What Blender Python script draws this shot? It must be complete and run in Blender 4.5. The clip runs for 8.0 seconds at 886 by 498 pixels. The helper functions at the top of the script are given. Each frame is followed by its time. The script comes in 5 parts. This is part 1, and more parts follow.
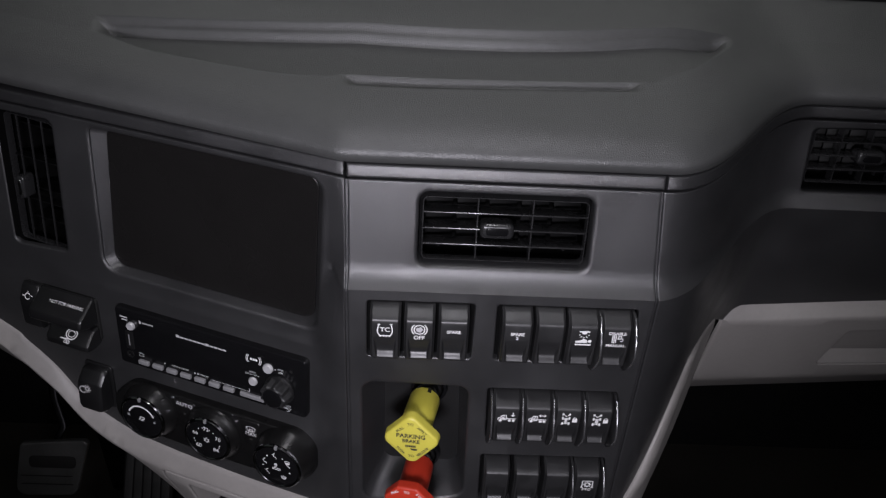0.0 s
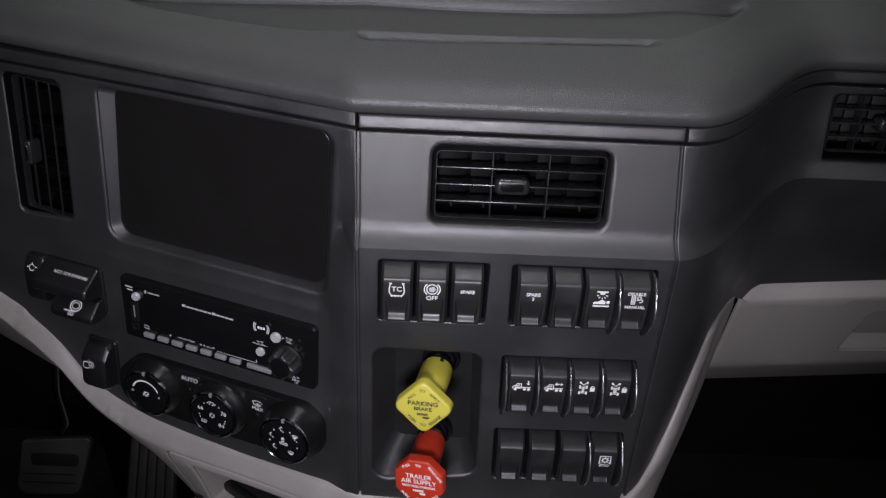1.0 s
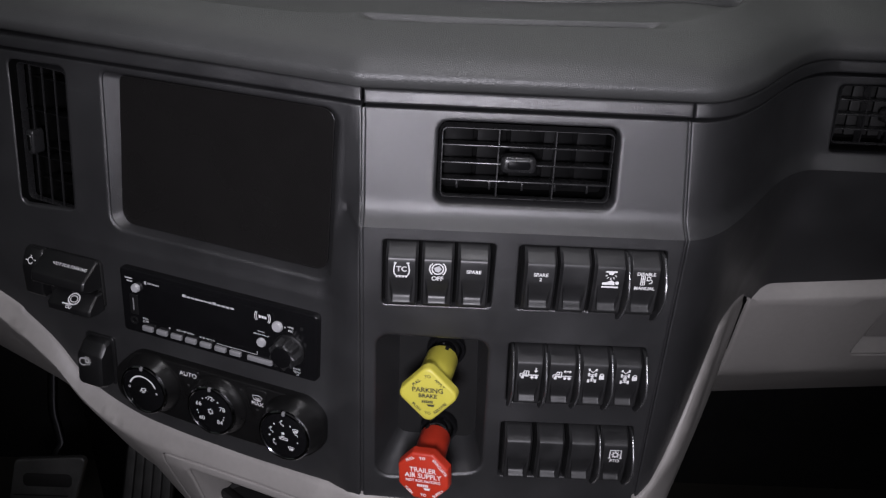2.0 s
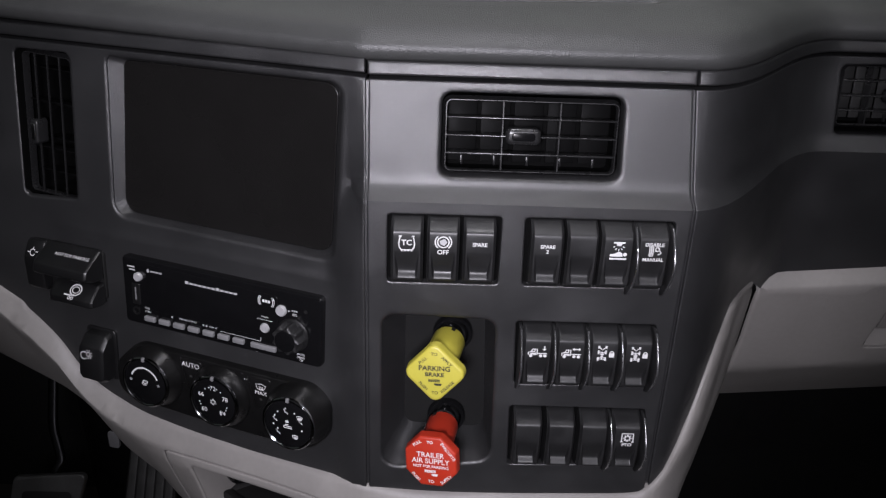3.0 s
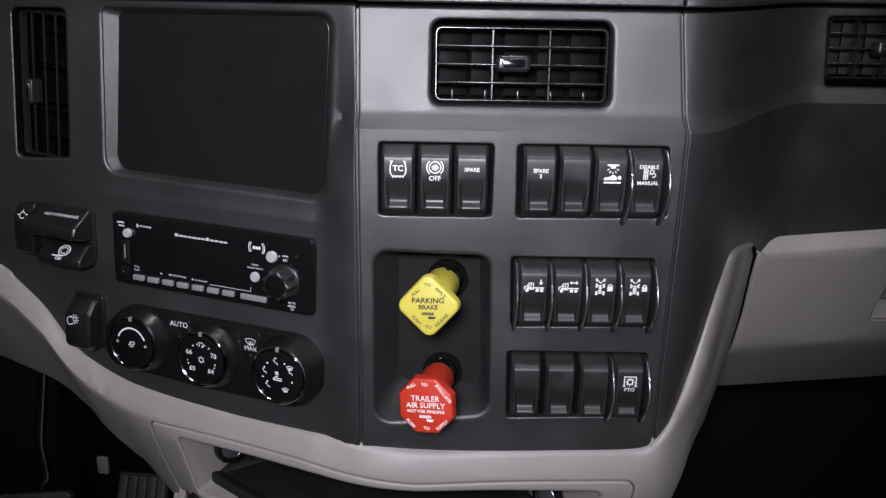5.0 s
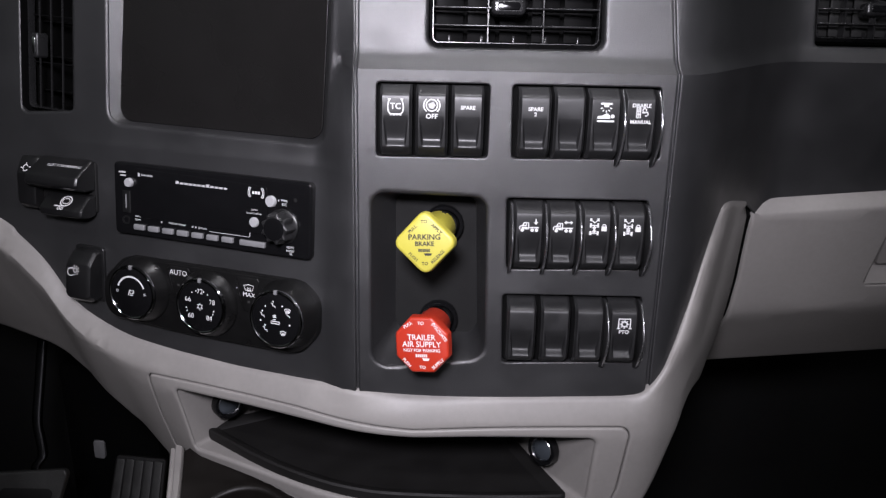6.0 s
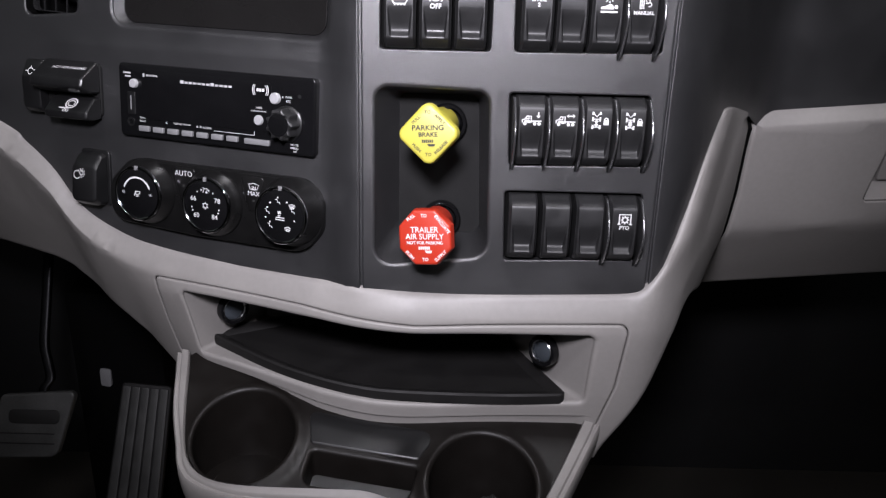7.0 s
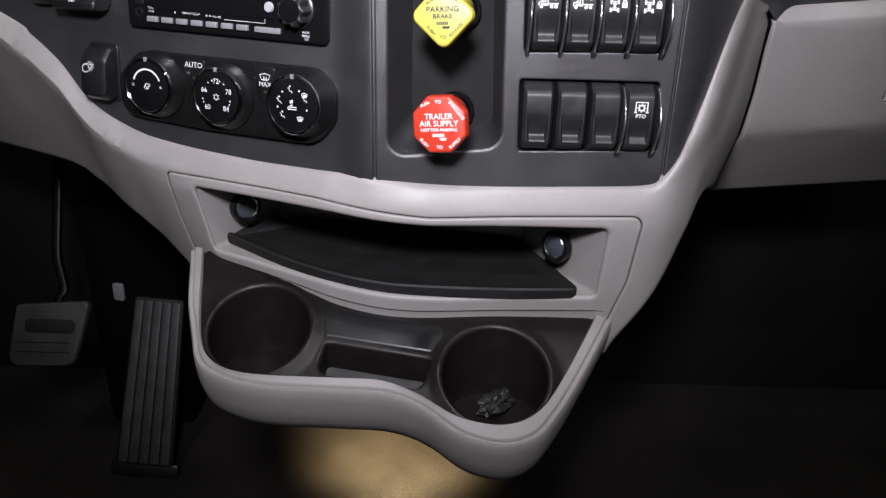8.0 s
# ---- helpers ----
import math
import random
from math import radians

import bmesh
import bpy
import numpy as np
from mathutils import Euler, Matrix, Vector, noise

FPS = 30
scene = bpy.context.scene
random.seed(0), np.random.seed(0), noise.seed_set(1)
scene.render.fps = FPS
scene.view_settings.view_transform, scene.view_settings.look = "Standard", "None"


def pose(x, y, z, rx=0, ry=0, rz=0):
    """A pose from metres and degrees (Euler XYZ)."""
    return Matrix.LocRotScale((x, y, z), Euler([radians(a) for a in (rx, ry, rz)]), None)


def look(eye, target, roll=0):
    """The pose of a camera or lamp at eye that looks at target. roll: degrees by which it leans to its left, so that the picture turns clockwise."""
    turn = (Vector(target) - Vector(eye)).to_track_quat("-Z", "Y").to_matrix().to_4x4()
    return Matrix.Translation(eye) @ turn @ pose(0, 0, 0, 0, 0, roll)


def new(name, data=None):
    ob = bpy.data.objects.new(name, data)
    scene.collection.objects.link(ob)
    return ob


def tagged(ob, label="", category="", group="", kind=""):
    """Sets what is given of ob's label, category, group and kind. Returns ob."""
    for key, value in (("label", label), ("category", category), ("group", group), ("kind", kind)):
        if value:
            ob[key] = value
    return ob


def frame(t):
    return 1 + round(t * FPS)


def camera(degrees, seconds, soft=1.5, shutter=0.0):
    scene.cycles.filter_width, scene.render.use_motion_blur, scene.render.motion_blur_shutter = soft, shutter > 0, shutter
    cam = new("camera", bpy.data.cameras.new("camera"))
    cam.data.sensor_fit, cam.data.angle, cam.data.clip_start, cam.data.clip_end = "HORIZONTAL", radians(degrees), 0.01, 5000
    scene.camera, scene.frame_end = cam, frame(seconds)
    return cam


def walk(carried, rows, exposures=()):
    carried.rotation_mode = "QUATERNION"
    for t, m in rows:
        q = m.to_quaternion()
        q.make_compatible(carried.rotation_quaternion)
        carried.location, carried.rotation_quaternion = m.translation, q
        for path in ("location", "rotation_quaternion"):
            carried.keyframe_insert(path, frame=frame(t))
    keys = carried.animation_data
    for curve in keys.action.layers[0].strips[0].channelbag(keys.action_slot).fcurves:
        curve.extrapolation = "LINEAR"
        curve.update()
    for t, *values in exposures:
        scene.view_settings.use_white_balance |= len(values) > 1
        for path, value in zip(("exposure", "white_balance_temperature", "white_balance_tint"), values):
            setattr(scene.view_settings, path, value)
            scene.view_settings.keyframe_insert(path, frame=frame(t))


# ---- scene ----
from mathutils import geometry

cam = camera(59.3, 8.0, 1.3)
METRES, EYE, TILT, LEAN, TURN = 0.445, 1.30, -35.0, -2.7, 0.0
ROWS = [
    (0.0, 0.0, 0.0, 0.0, 0.0, 0.0, 0.0),
    (0.5, -0.0067, 0.0198, -0.0581, 0.19, 1.41, -0.41),
    (1.0, -0.011, 0.039, -0.1231, 0.52, 2.2, -0.1),
    (1.5, -0.0173, 0.0545, -0.1823, 0.53, 3.99, -0.24),
    (3.0, -0.0248, 0.0976, -0.3531, 0.86, 9.06, 0.55),
    (3.5, -0.0226, 0.1143, -0.4091, 1.04, 10.54, 0.97),
    (4.0, -0.023, 0.1341, -0.4679, 1.07, 12.1, 1.22),
    (5.5, -0.0112, 0.1873, -0.6725, 1.19, 16.41, 1.34),
    (6.0, -0.0121, 0.1961, -0.7465, 1.1, 17.05, 1.11),
    (6.5, -0.0128, 0.2074, -0.8122, 1.09, 16.82, 1.11),
    (7.0, -0.0172, 0.2169, -0.8767, 1.12, 14.71, 0.8),
    (7.5, -0.0241, 0.2293, -0.9284, 1.25, 12.49, 0.7),
    (8.0, -0.0346, 0.2413, -0.9648, 1.49, 10.31, 0.66),
]
EXPOSURES = [(0.0, -0.85), (1.5, -0.8), (3.5, -0.5), (5.5, -0.22), (7.0, 0.17), (8.0, 0.42)]
walk(cam, [(t, pose(0, 0, EYE, TILT, LEAN, TURN) @ pose(METRES * x, METRES * y, METRES * z, 90 + pitch, roll, yaw)) for t, x, y, z, yaw, pitch, roll in ROWS], EXPOSURES)

# ---- world and lamps ----
world = bpy.data.worlds.new("hall")
scene.world = world
world.use_nodes = True
wn = world.node_tree.nodes
wn["Background"].inputs["Color"].default_value = (0.80, 0.92, 0.86, 1)
wn["Background"].inputs["Strength"].default_value = 0.08


def area_lamp(name, eye, target, size_x, size_y, watts, colour=(1, 1, 1)):
    data = bpy.data.lights.new(name, "AREA")
    data.shape, data.size, data.size_y, data.energy, data.color = "RECTANGLE", size_x, size_y, watts, colour
    ob = new(name, data)
    ob.matrix_basis = look(eye, target)
    return ob


# unseen fixed spot, standing in for a lamp carried with the camera
lamp_data = bpy.data.lights.new("camera_side_light", "SPOT")
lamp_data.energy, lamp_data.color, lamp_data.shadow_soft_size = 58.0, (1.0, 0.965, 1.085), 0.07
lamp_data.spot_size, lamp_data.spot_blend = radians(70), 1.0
new("camera_side_light", lamp_data).matrix_basis = look((-0.05, -0.27, 1.19), (-0.035, 0.49, 0.922))
area_lamp("windscreen_light", (0.0, 1.08, 1.56), (0.0, 0.55, 1.04), 1.3, 0.40, 2.0, (0.98, 1.0, 0.98))
# unseen overhead fills, added for highlights and to brighten the padded top
OVERHEAD_FILLS = ((-0.50, -0.40, 4.4), (0.50, -0.40, 4.0), (0.06, 0.46, 6.0))
for lx, ly, watts in OVERHEAD_FILLS:
    area_lamp("overhead_fill_light", (lx, ly, 1.905), (lx * 0.6, max(ly + 0.35, 0.5 * ly + 0.30), 0.9), 0.18, 0.13, watts, (1.0, 0.98, 1.04))
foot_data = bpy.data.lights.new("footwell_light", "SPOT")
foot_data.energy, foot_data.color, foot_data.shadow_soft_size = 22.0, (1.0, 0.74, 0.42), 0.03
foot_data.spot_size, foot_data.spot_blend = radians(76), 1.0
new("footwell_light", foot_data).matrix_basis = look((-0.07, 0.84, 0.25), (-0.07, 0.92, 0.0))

# ---- materials ----


def mat(name, colour, rough=0.5, metal=0.0, vary=0.12, scale=40.0, grain=0.0, grain_scale=900.0, leather=0.0, leather_scale=420.0, coat=0.0, spec=0.5, rough_vary=0.08, wear=0.0):
    """A surface with colour and gloss that vary at two scales, and a fine relief."""
    m = bpy.data.materials.new(name)
    m.use_nodes = True
    nt = m.node_tree
    b = nt.nodes["Principled BSDF"]
    link = nt.links.new
    geo = nt.nodes.new("ShaderNodeNewGeometry")

    def noise_at(s, detail=3.0, rough_=0.55):
        n = nt.nodes.new("ShaderNodeTexNoise")
        n.inputs["Scale"].default_value, n.inputs["Detail"].default_value, n.inputs["Roughness"].default_value = s, detail, rough_
        link(geo.outputs["Position"], n.inputs["Vector"])
        return n

    def ramp(src, lo, hi, a, c):
        r = nt.nodes.new("ShaderNodeMapRange")
        r.inputs["From Min"].default_value, r.inputs["From Max"].default_value = lo, hi
        r.inputs["To Min"].default_value, r.inputs["To Max"].default_value = a, c
        link(src, r.inputs["Value"])
        return r.outputs["Result"]

    big, small = noise_at(scale), noise_at(scale * 14)
    add = nt.nodes.new("ShaderNodeMath")
    add.operation = "ADD"
    link(ramp(big.outputs["Fac"], 0.3, 0.7, 1 - vary, 1.0), add.inputs[0])
    link(ramp(small.outputs["Fac"], 0.3, 0.7, -vary / 2, vary / 2), add.inputs[1])
    mul = nt.nodes.new("ShaderNodeVectorMath")
    mul.operation = "SCALE"
    mul.inputs[0].default_value = colour
    link(add.outputs[0], mul.inputs["Scale"])
    link(mul.outputs[0], b.inputs["Base Color"])
    link(ramp(big.outputs["Fac"], 0.3, 0.7, max(0.02, rough - rough_vary), min(1, rough + rough_vary)), b.inputs["Roughness"])
    b.inputs["Metallic"].default_value = metal
    b.inputs["Specular IOR Level"].default_value = spec
    b.inputs["Coat Weight"].default_value, b.inputs["Coat Roughness"].default_value = coat, 0.08
    normal = None
    if grain:
        n = noise_at(grain_scale, 2.0)
        bump = nt.nodes.new("ShaderNodeBump")
        bump.inputs["Strength"].default_value, bump.inputs["Distance"].default_value = grain, 0.0004
        link(n.outputs["Fac"], bump.inputs["Height"])
        normal = bump.outputs["Normal"]
    if leather:
        warp = noise_at(90, 2.0)
        mix = nt.nodes.new("ShaderNodeVectorMath")
        mix.operation = "MULTIPLY_ADD"
        mix.inputs[1].default_value = (0.004, 0.004, 0.004)
        link(warp.outputs["Color"], mix.inputs[0])
        link(geo.outputs["Position"], mix.inputs[2])
        v = nt.nodes.new("ShaderNodeTexVoronoi")
        v.feature = "DISTANCE_TO_EDGE"
        v.inputs["Scale"].default_value = leather_scale
        link(mix.outputs[0], v.inputs["Vector"])
        bump = nt.nodes.new("ShaderNodeBump")
        bump.inputs["Strength"].default_value, bump.inputs["Distance"].default_value = leather, 0.0008
        link(ramp(v.outputs["Distance"], 0.0, 0.45, 0.0, 1.0), bump.inputs["Height"])
        if normal:
            link(normal, bump.inputs["Normal"])
        normal = bump.outputs["Normal"]
    if normal:
        link(normal, b.inputs["Normal"])
    return m


M_PAD = mat("black leather-grain vinyl", (0.050, 0.051, 0.050), 0.44, grain=0.10, grain_scale=1800, leather=0.24, leather_scale=600, scale=12, spec=0.55)
M_FASCIA = mat("charcoal grained plastic", (0.0200, 0.0200, 0.0208), 0.37, grain=0.56, grain_scale=2050, scale=18, spec=0.9)
M_BEIGE = mat("light grey-beige grained plastic", (0.240, 0.228, 0.216), 0.5, grain=0.35, grain_scale=1500, scale=14, vary=0.06)
M_BLACK = mat("satin black plastic", (0.0075, 0.0075, 0.0078), 0.36, grain=0.15, grain_scale=1600, scale=40)
M_SWITCH = mat("soft-sheen black switch plastic", (0.016, 0.016, 0.0165), 0.42, grain=0.12, grain_scale=2200, scale=60, vary=0.2)
M_DIAL = mat("deep black satin plastic", (0.0055, 0.0054, 0.0054), 0.34, scale=60, spec=0.32, grain=0.08, grain_scale=2200)
M_GLOSS = mat("gloss black plastic", (0.005, 0.005, 0.0055), 0.14, scale=60, rough_vary=0.05, spec=0.35)
M_INSERT = mat("black satin insert plastic", (0.0080, 0.0068, 0.0060), 0.38, spec=0.22, grain=0.2, grain_scale=1600, scale=40)
M_DEEP = mat("matt black plastic", (0.006, 0.006, 0.006), 0.75, grain=0.2, scale=40, spec=0.25)
# near-black for recesses and gaps: their shade is put into the colour
M_SHADE = mat("near-black painted shade", (0.002, 0.002, 0.002), 0.8, scale=40, spec=0.06)
M_SCREEN = mat("dark display glass", (0.0085, 0.008, 0.0078), 0.28, grain=0.05, grain_scale=2600, scale=8, vary=0.05)
M_SLAT = mat("black vent plastic", (0.014, 0.014, 0.0145), 0.28, scale=80, spec=0.5)
# inner louvres: near-black carries the duct's shade, grey the light in one vent
M_LOUVRE_SHADE = mat("vent louvre plastic in duct shade", (0.0028, 0.0028, 0.0029), 0.6, scale=80, spec=0.08)
M_LOUVRE_GREY = mat("lit louvre and indicator grey", (0.025, 0.025, 0.0245), 0.5, scale=80)
M_CHROME = mat("polished chrome", (0.80, 0.80, 0.82), 0.15, metal=1.0, vary=0.03, scale=60, rough_vary=0.03)
# chrome with its dark reflections put into a lower base colour
M_RING = mat("darkened chrome", (0.42, 0.42, 0.44), 0.10, metal=1.0, vary=0.03, scale=60, rough_vary=0.03)
M_FIN_GLINT = mat("guard edge highlight", (0.34, 0.34, 0.35), 0.24, metal=0.9, scale=60)
M_PRINT = mat("white print", (0.66, 0.66, 0.66), 0.6, scale=200, vary=0.06)
M_DIM = mat("grey print", (0.42, 0.42, 0.43), 0.6, scale=200, vary=0.06)
M_KEY = mat("silver-grey key", (0.22, 0.22, 0.225), 0.42, metal=0.2, scale=120)
M_SILVER = mat("bright silver key", (0.46, 0.46, 0.47), 0.38, metal=0.3, scale=120)
M_YELLOW = mat("yellow moulded plastic", (0.46, 0.41, 0.056), 0.42, grain=0.1, grain_scale=1500, scale=60, vary=0.05)
M_RED = mat("red moulded plastic", (0.42, 0.030, 0.013), 0.40, grain=0.1, grain_scale=1500, scale=60, vary=0.05)
M_BLACKINK = mat("black print", (0.02, 0.02, 0.015), 0.6, scale=200)
M_RUBBER = mat("black ribbed rubber", (0.0085, 0.0080, 0.0078), 0.62, spec=0.28, grain=0.4, grain_scale=800, scale=30)
M_PEDAL = mat("worn grey pedal metal", (0.058, 0.058, 0.056), 0.5, metal=0.3, grain=0.4, grain_scale=500, scale=40, vary=0.3)
M_STEEL = mat("bare steel", (0.02, 0.02, 0.021), 0.42, metal=1.0, scale=50)
M_FLOOR = mat("dark vinyl floor", (0.030, 0.027, 0.023), 0.42, grain=1.0, grain_scale=330, leather=0.35, leather_scale=240, scale=9, vary=0.3)
M_CABIN = mat("grey cab lining", (0.24, 0.24, 0.24), 0.85, grain=0.4, scale=10)
M_LENS = mat("clear socket cap", (0.045, 0.052, 0.060), 0.12, scale=60, coat=0.4)

# ---- building helpers ----


def centre(ob):
    """Moves the origin of a top-level mesh to the middle of its base."""
    vs = [v.co for v in ob.data.vertices]
    lo = Vector([min(v[i] for v in vs) for i in range(3)])
    hi = Vector([max(v[i] for v in vs) for i in range(3)])
    c = Vector(((lo.x + hi.x) / 2, (lo.y + hi.y) / 2, lo.z))
    ob.data.transform(Matrix.Translation(-c))
    ob.location = c
    return ob


def solid(name, mesh, material, angle=38):
    """Links a mesh (or bmesh) with smooth shading and sharp corners."""
    if isinstance(mesh, bmesh.types.BMesh):
        bm, mesh = mesh, bpy.data.meshes.new(name)
        bm.to_mesh(mesh)
        bm.free()
    mesh.polygons.foreach_set("use_smooth", [True] * len(mesh.polygons))
    mesh.set_sharp_from_angle(angle=radians(angle))
    if material and not mesh.materials:
        mesh.materials.append(material)
    return new(name, mesh)


def part(name, mesh, material, parent, label="", angle=38, m=None):
    """One mesh under a thing or a part. m: its pose in the parent's space."""
    ob = solid(name, mesh, material, angle)
    ob.parent = parent
    if m is not None:
        ob.matrix_basis = m
    return tagged(ob, label) if label else ob


def world_part(name, mesh, material, parent, label="", angle=38):
    """One mesh in world places under a top-level mesh."""
    ob = part(name, mesh, material, parent, label, angle)
    ob.matrix_parent_inverse = parent.matrix_basis.inverted()
    return ob


def thing(name, m, label, category, group="", kind=""):
    ob = new(name)
    ob.empty_display_size = 0.02
    ob.matrix_basis = m
    return tagged(ob, label, category, group, kind)


def top(name, mesh, material, label, category, group="", kind="", angle=38):
    return tagged(centre(solid(name, mesh, material, angle)), label, category, group, kind)


def fillet(points, radius, n=5):
    """A closed outline with rounded corners; radius: one number, or one a corner."""
    out, k = [], len(points)
    for i in range(k):
        r = radius[i] if isinstance(radius, (list, tuple)) else radius
        p, a, b = Vector(points[i]), Vector(points[i - 1]), Vector(points[(i + 1) % k])
        u, v = (a - p), (b - p)
        lu, lv = u.length, v.length
        u.normalize(), v.normalize()
        half = u.angle(v) / 2
        if r <= 0 or half > 1.52:
            out.append(tuple(p))
            continue
        d = min(r / math.tan(half), lu * 0.48, lv * 0.48)
        r = d * math.tan(half)
        c = p + (u + v).normalized() * (r / math.sin(half))
        s, e = (p + u * d) - c, (p + v * d) - c
        a0 = math.atan2(s.y, s.x)
        sweep = (math.atan2(e.y, e.x) - a0 + math.pi) % (2 * math.pi) - math.pi
        out += [(c.x + r * math.cos(a0 + sweep * j / n), c.y + r * math.sin(a0 + sweep * j / n)) for j in range(n + 1)]
    return out


def spline(points, n=6):
    """An open smooth line through the points."""
    ps = [Vector(points[0])] + [Vector(p) for p in points] + [Vector(points[-1])]
    out = []
    for i in range(1, len(ps) - 2):
        a, b, c, d = ps[i - 1], ps[i], ps[i + 1], ps[i + 2]
        for j in range(n):
            t = j / n
            out.append(tuple(0.5 * ((2 * b) + (c - a) * t + (2 * a - 5 * b + 4 * c - d) * t * t + (3 * b - a - 3 * c + d) * t ** 3)))
    return out + [tuple(points[-1])]


def dense(loop, step):
    out = []
    for i, a in enumerate(loop):
        b = loop[(i + 1) % len(loop)]
        n = max(1, int(math.hypot(b[0] - a[0], b[1] - a[1]) / step))
        out += [(a[0] + (b[0] - a[0]) * j / n, a[1] + (b[1] - a[1]) * j / n) for j in range(n)]
    return out


def area2(loop):
    return sum(loop[i - 1][0] * p[1] - p[0] * loop[i - 1][1] for i, p in enumerate(loop)) / 2


def ccw(loop):
    return list(loop) if area2(loop) > 0 else list(loop)[::-1]


def inset(loop, d):
    """A counter-clockwise outline moved inwards by d (outwards: minus)."""
    out, k = [], len(loop)
    for i in range(k):
        a, p, b = Vector(loop[i - 1]), Vector(loop[i]), Vector(loop[(i + 1) % k])
        e, g_ = (p - a), (b - p)
        if e.length < 1e-9 or g_.length < 1e-9:
            out.append(loop[i])
            continue
        e.normalize(), g_.normalize()
        n1, n2 = Vector((-e.y, e.x)), Vector((-g_.y, g_.x))
        m = n1 + n2
        m = m / max(0.5, m.length_squared / 2)
        out.append(tuple(p + m * d))
    return out


def inside(points, loop):
    x, y = points[:, 0], points[:, 1]
    hit = np.zeros(len(points), bool)
    for i in range(len(loop)):
        (ax, ay), (bx, by) = loop[i - 1], loop[i]
        if ay != by:
            hit ^= ((ay > y) != (by > y)) & (x < (bx - ax) * (y - ay) / (by - ay) + ax)
    return hit


def far_from(points, loop, d):
    a = np.array(loop)
    b = np.roll(a, -1, 0)
    ok = np.ones(len(points), bool)
    for p, q in zip(a, b):
        v = q - p
        t = np.clip(((points - p) @ v) / max(1e-12, v @ v), 0, 1)
        ok &= np.hypot(*(points - p - t[:, None] * v).T) > d
    return ok


def sheet(outer, holes, f, rim=0.002, depth=0.012, step=0.012, creases=()):
    """A moulded panel: the front y = f(x, z) inside an outline with openings, rounded rims, and walls that go back by depth. holes: rows of (outline, rim, depth); creases: lines along which the mesh has edges."""
    loops = [(ccw(dense(outer, step)), rim, depth, 1)] + [(ccw(dense(h, step)), r, d, -1) for h, r, d in holes]
    pts, offs, edges = [], [], []
    for loop, r, d, sign in loops:
        for ring, off in ((0.0, 1.0), (0.134, 0.5), (0.5, 0.134), (1.0, 0.0), (1.45, 0.0)):
            if ring and r <= 0:
                break
            k = len(pts)
            pts += inset(loop, sign * ring * r) if ring else loop
            offs += [r * off] * len(loop)
            edges += [(k + i, k + (i + 1) % len(loop)) for i in range(len(loop))]
    base = np.array(loops[0][0])
    lo, hi = base.min(0), base.max(0)
    gx, gz = np.meshgrid(np.arange(lo[0], hi[0], step), np.arange(lo[1], hi[1], step))
    grid = np.c_[gx.ravel(), gz.ravel()]
    keep = inside(grid, loops[0][0])
    for loop, *_ in loops[1:]:
        keep &= ~inside(grid, loop)
    grid = grid[keep]
    for loop, r, d, sign in loops:
        grid = grid[far_from(grid, loop, max(r * 1.9, step * 0.4))]
    for line in creases:
        line = np.array([p for a, b in zip(line, line[1:]) for p in dense([a, b], step * 0.5)[:max(1, int(math.dist(a, b) / (step * 0.5)))]] + [line[-1]])
        ok = inside(line, loops[0][0])
        for loop, r, d, sign in loops:
            ok &= far_from(line, loop, max(r * 1.6, 0.0004))
        for loop, *_ in loops[1:]:
            ok &= ~inside(line, loop)
        gone = np.ones(len(grid), bool)
        for a, b, u, v in zip(line, line[1:], ok, ok[1:]):
            if u and v:
                gone &= far_from(grid, [tuple(a), tuple(b)], 0.0025)
        grid = grid[gone]
        k = len(pts)
        at_ = {i: k + j for j, i in enumerate(np.flatnonzero(ok))}
        pts += [tuple(line[i]) for i in at_]
        offs += [0.0] * len(at_)
        edges += [(at_[i], at_[i + 1]) for i in at_ if i + 1 in at_]
    pts += [tuple(p) for p in grid]
    offs += [0.0] * len(grid)
    vs, _, tris, orig, *_ = geometry.delaunay_2d_cdt([Vector(p) for p in pts], edges, [], 0, 1e-7)
    flat = np.array([(v.x, v.y) for v in vs])
    mid = np.array([(flat[list(t)]).mean(0) for t in tris])
    keep = inside(mid, loops[0][0])
    for loop, *_ in loops[1:]:
        keep &= ~inside(mid, loop)
    tris = [list(t) for t, k in zip(tris, keep) if k]
    off = [offs[o[0]] if o else 0.0 for o in orig]
    verts = [(v.x, f(v.x, v.y) + off[i], v.y) for i, v in enumerate(vs)]
    count = {}
    for t in tris:
        p, q, s = (flat[i] for i in t)
        if (q[0] - p[0]) * (s[1] - p[1]) - (q[1] - p[1]) * (s[0] - p[0]) < 0:
            t.reverse()
        for i in range(3):
            count[(t[i], t[(i + 1) % 3])] = 1
    back = {}
    hole_sets = [np.array(l[0]) for l in loops]
    faces = list(tris)
    rim_edges = [(a, b) for a, b in count if (b, a) not in count]
    ends = sorted({v for e in rim_edges for v in e})
    for v in ends:
        dist = [np.min(np.hypot(*(h - flat[v]).T)) for h in hole_sets]
        j = int(np.argmin(dist))
        back[v] = len(verts)
        x, z = flat[v]
        verts.append((x, f(x, z) + max(loops[j][1], 0) + max(loops[j][2], 0.0005), z))
    faces += [(b, a, back[a], back[b]) for a, b in rim_edges]
    used = sorted({v for f_ in faces for v in f_})
    index = {v: i for i, v in enumerate(used)}
    mesh = bpy.data.meshes.new("panel")
    mesh.from_pydata([verts[v] for v in used], [], [[index[v] for v in f_] for f_ in faces])
    return mesh


